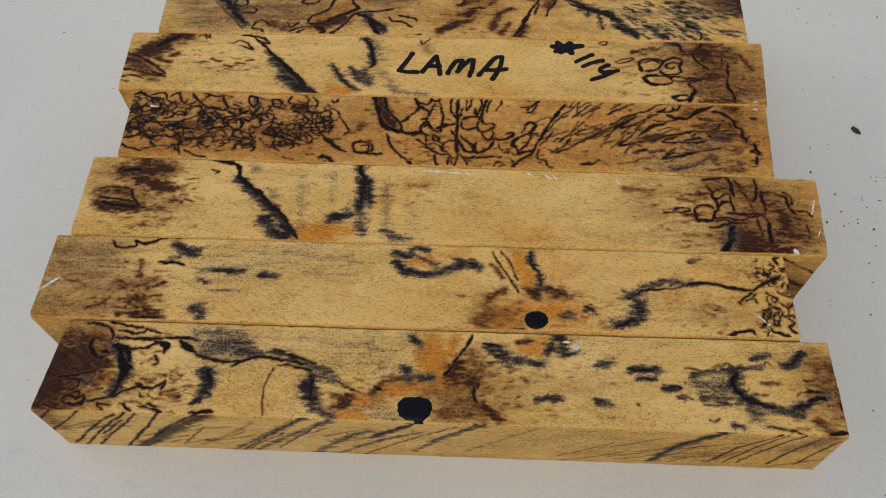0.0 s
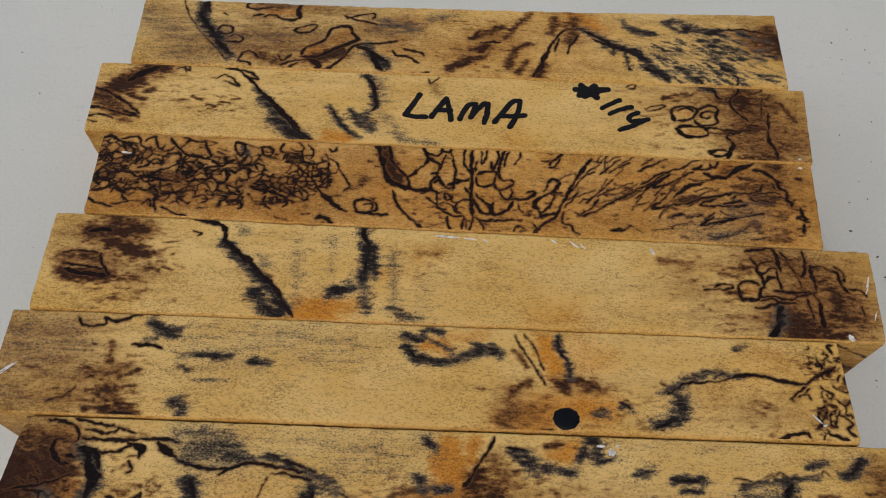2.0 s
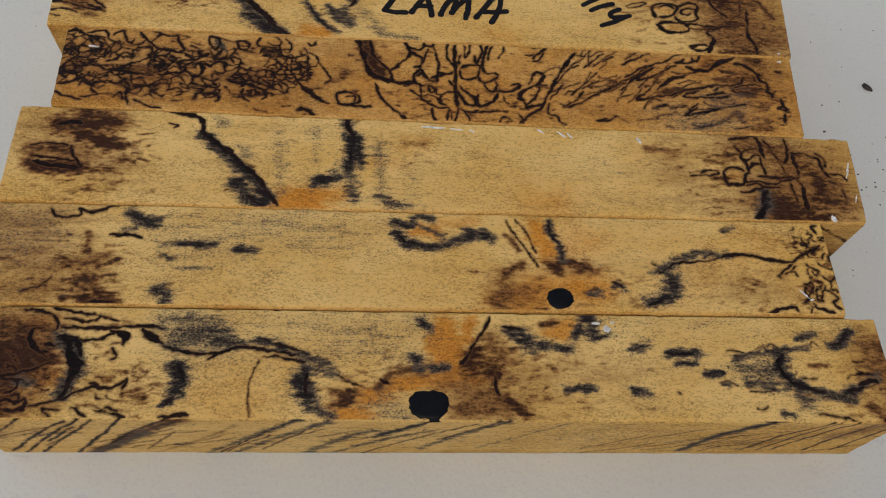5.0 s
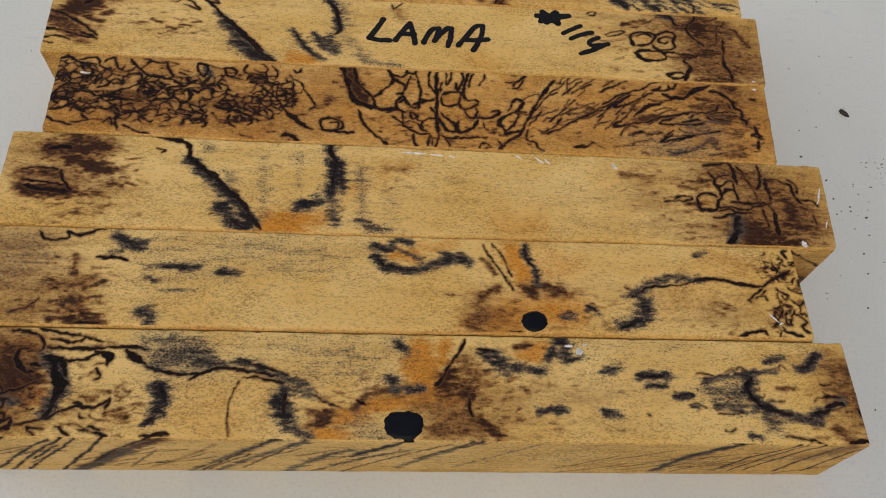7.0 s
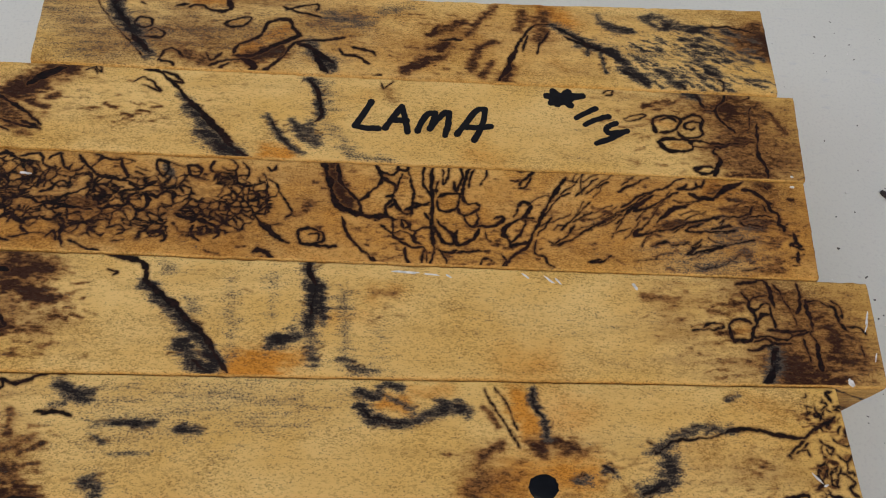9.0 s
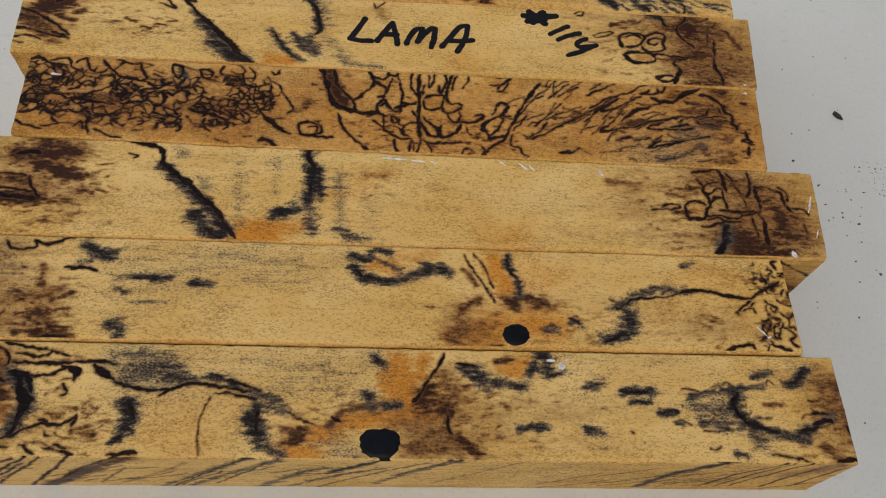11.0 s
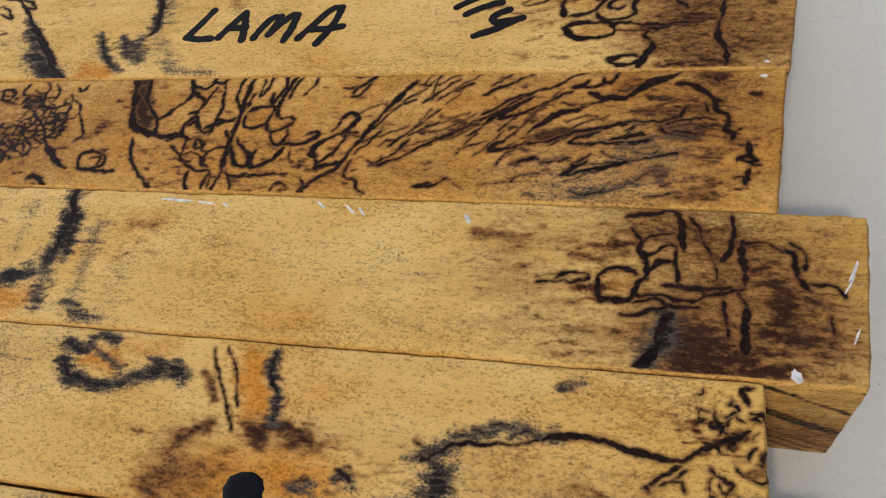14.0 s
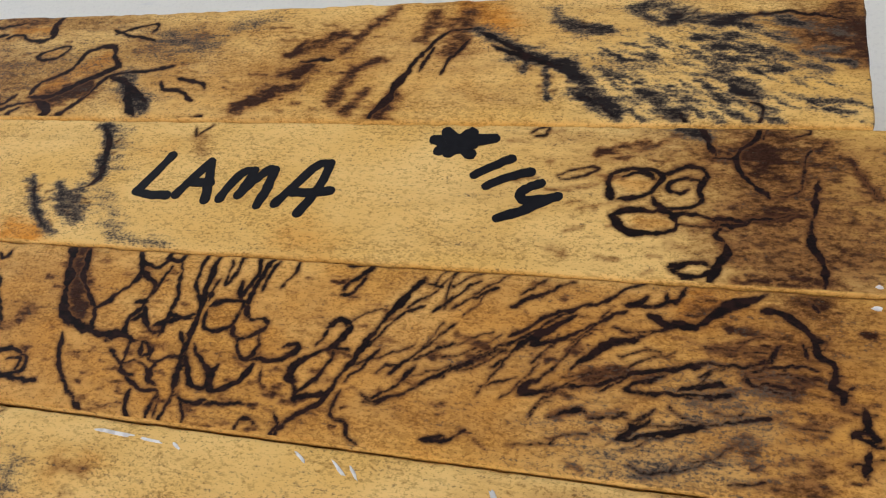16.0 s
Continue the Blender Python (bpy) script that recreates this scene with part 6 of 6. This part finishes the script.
def fleck(ob, y0, x, v, long, wide, turn, seed):
    """A thin smear of white wax on a blank's top."""
    bm = bmesh.new()
    rs = np.random.RandomState(seed)
    c, s = math.cos(radians(turn)), math.sin(radians(turn))
    rim = []
    for i in range(12):
        a = 2 * math.pi * i / 12
        k = rs.uniform(0.65, 1.15)
        p, q = 0.5 * long * math.cos(a) * k, 0.8 * wide * math.sin(a) * k
        rim.append((x + p * c - q * s, v + p * s + q * c))
    high = [bm.verts.new(on_top(ob, y0, *p, 0.07)) for p in rim]
    low = [bm.verts.new(on_top(ob, y0, x + 1.15 * (p[0] - x), v + 1.15 * (p[1] - v), -0.06)) for p in rim]
    hub = bm.verts.new(on_top(ob, y0, x, v, 0.11))
    for i in range(12):
        j = (i + 1) % 12
        bm.faces.new((hub, high[i], high[j]))
        bm.faces.new((high[i], low[i], low[j], high[j]))
    return part("wax_fleck", bm, WAX, ob, "smear of white sealing wax")


for row in ((third_blank, y_third, -1.0, 18.7, 5.0, 0.3, -2), (third_blank, y_third, 3.4, 18.4, 3.0, 0.22, -6), (third_blank, y_third, 6.2, 18.2, 1.4, 0.2, -30), (third_blank, y_third, 19.5, 18.6, 1.8, 0.18, -35),
            (third_blank, y_third, 23.6, 18.0, 2.2, 0.22, -40), (third_blank, y_third, 25.2, 17.7, 1.6, 0.2, -50), (third_blank, y_third, 38.6, 17.1, 1.8, 0.35, -60), (third_blank, y_third, 73.4, 0.7, 1.5, 0.6, -60),
            (third_blank, y_third, 79.3, 12.5, 3.2, 0.22, 68), (third_blank, y_third, 78.8, 10.8, 2.4, 0.16, 64), (third_blank, y_third, 79.0, 5.2, 2.0, 0.16, 70), (second_blank, y_second, -77.6, 6.4, 5.4, 0.22, 44),
            (second_blank, y_second, -76.8, 6.8, 4.6, 0.16, 46), (front_blank, y_front, 27.7, 15.2, 1.4, 0.9, 10), (front_blank, y_front, 26.0, 16.2, 1.6, 0.25, 0), (front_blank, y_front, 28.8, 16.4, 0.9, 0.22, 20),
            (fourth_blank, y_fourth, -67.3, 15.4, 2.4, 0.35, -8), (fourth_blank, y_fourth, 71.6, 18.4, 1.0, 0.25, 0), (fifth_blank, y_fifth, 72.0, 0.4, 0.8, 0.3, 0), (second_blank, y_second, 63.9, 3.3, 2.2, 0.25, -50), (second_blank, y_second, 65.0, 2.2, 1.0, 0.25, 20)):
    fleck(*row, len(row) + int(abs(row[2]) * 10))


# ---- dust and chips on the board ----
def chip(x, y, long, wide, turn, label, material, seed):
    """A small flake lying on the board: a pinched, faceted lump."""
    bm = bmesh.new()
    bmesh.ops.create_icosphere(bm, subdivisions=2, radius=1)
    for v in bm.verts:
        k = 1 + 0.3 * noise.noise(v.co * 1.7 + Vector((seed, 0, 0)))
        v.co = Vector((v.co.x * k * long / 2, v.co.y * k * wide / 2 * (1.1 - 0.5 * max(0, v.co.x)), (v.co.z * k + 0.9) * wide / 3)) / 1000
    low = min(v.co.z for v in bm.verts)
    bmesh.ops.translate(bm, vec=(0, 0, -low), verts=bm.verts)
    ob = as_object("wood_chip", bm, material)
    ob.matrix_world = pose(x / 1000, y / 1000, 0, 0, 0, turn)
    return tagged(ob, label, "wood chip")


chip(105.6, 137.4, 3.2, 1.3, -48, "dark brown bark flake lying on the white board", BARK, 3)
for i, (x, y) in enumerate(((91.4, 123.7), (92.9, 131.6), (102.2, 116.3), (102.7, 113.5), (96.3, 112.0), (104.7, 111.5), (92.2, 108.8), (99.7, 109.9), (103.7, 109.2), (97.3, 108.6), (99.5, 108.7),
                            (101.0, 107.6), (102.8, 107.1), (96.0, 107.8), (99.2, 104.0), (102.2, 102.5), (99.5, 97.6), (103.6, 95.6), (104.2, 94.6), (99.0, 92.6), (102.1, 115.6), (91.6, 61.9), (96.6, 84.3))):
    size = (0.75, 0.5, 0.4, 0.45, 0.55, 0.35)[i % 6]
    chip(x, y, size, size * 0.7, 47 * i, "tiny black speck of grit on the white board", GRIT, x)
for i, (x, y) in enumerate(((102.3, 120.7), (104.6, 116.9), (88.9, 104.8), (97.2, 106.5), (96.7, 137.8))):
    chip(x, y, 0.6, 0.45, 60 * i, "tiny white wax crumb on the board", WAX, x)


def dust(name, count, where, material, label, seed):
    """Loose specks too many to count."""
    rs = np.random.RandomState(seed)
    bm = bmesh.new()
    for _ in range(count):
        x, y = where(rs)
        r = rs.lognormal(-2.05, 0.4)
        m = pose(x / 1000, y / 1000, r * 0.25 / 1000, 0, 0, rs.uniform(0, 360)) @ Matrix.Diagonal((r * rs.uniform(0.7, 2.0) / 1000, r * 0.7 / 1000, r * 0.3 / 1000, 1))
        bmesh.ops.create_icosphere(bm, subdivisions=1, radius=1, matrix=m)
    return tagged(as_object(name, bm, material), label, "dust", kind="stuff")


dust("dust", 70, lambda rs: (rs.normal(112, 3.2), rs.normal(119, 3.0)), GRIT, "patch of fine grey dust on the white board", 1)
dust("dust", 110, lambda rs: (rs.uniform(84, 150), rs.uniform(40, 190)), GRIT, "scattered dark specks on the white board", 2)
dust("dust", 60, lambda rs: (rs.uniform(-150, -80), rs.uniform(20, 190)), GRIT, "scattered dark specks on the white board", 3)
dust("dust", 60, lambda rs: (rs.uniform(84, 150), rs.uniform(30, 190)), WAX, "scattered white crumbs on the board", 4)
dust("dust", 40, lambda rs: (rs.uniform(-90, 90), rs.uniform(10, 45)), WAX, "scattered white crumbs on the board", 5)
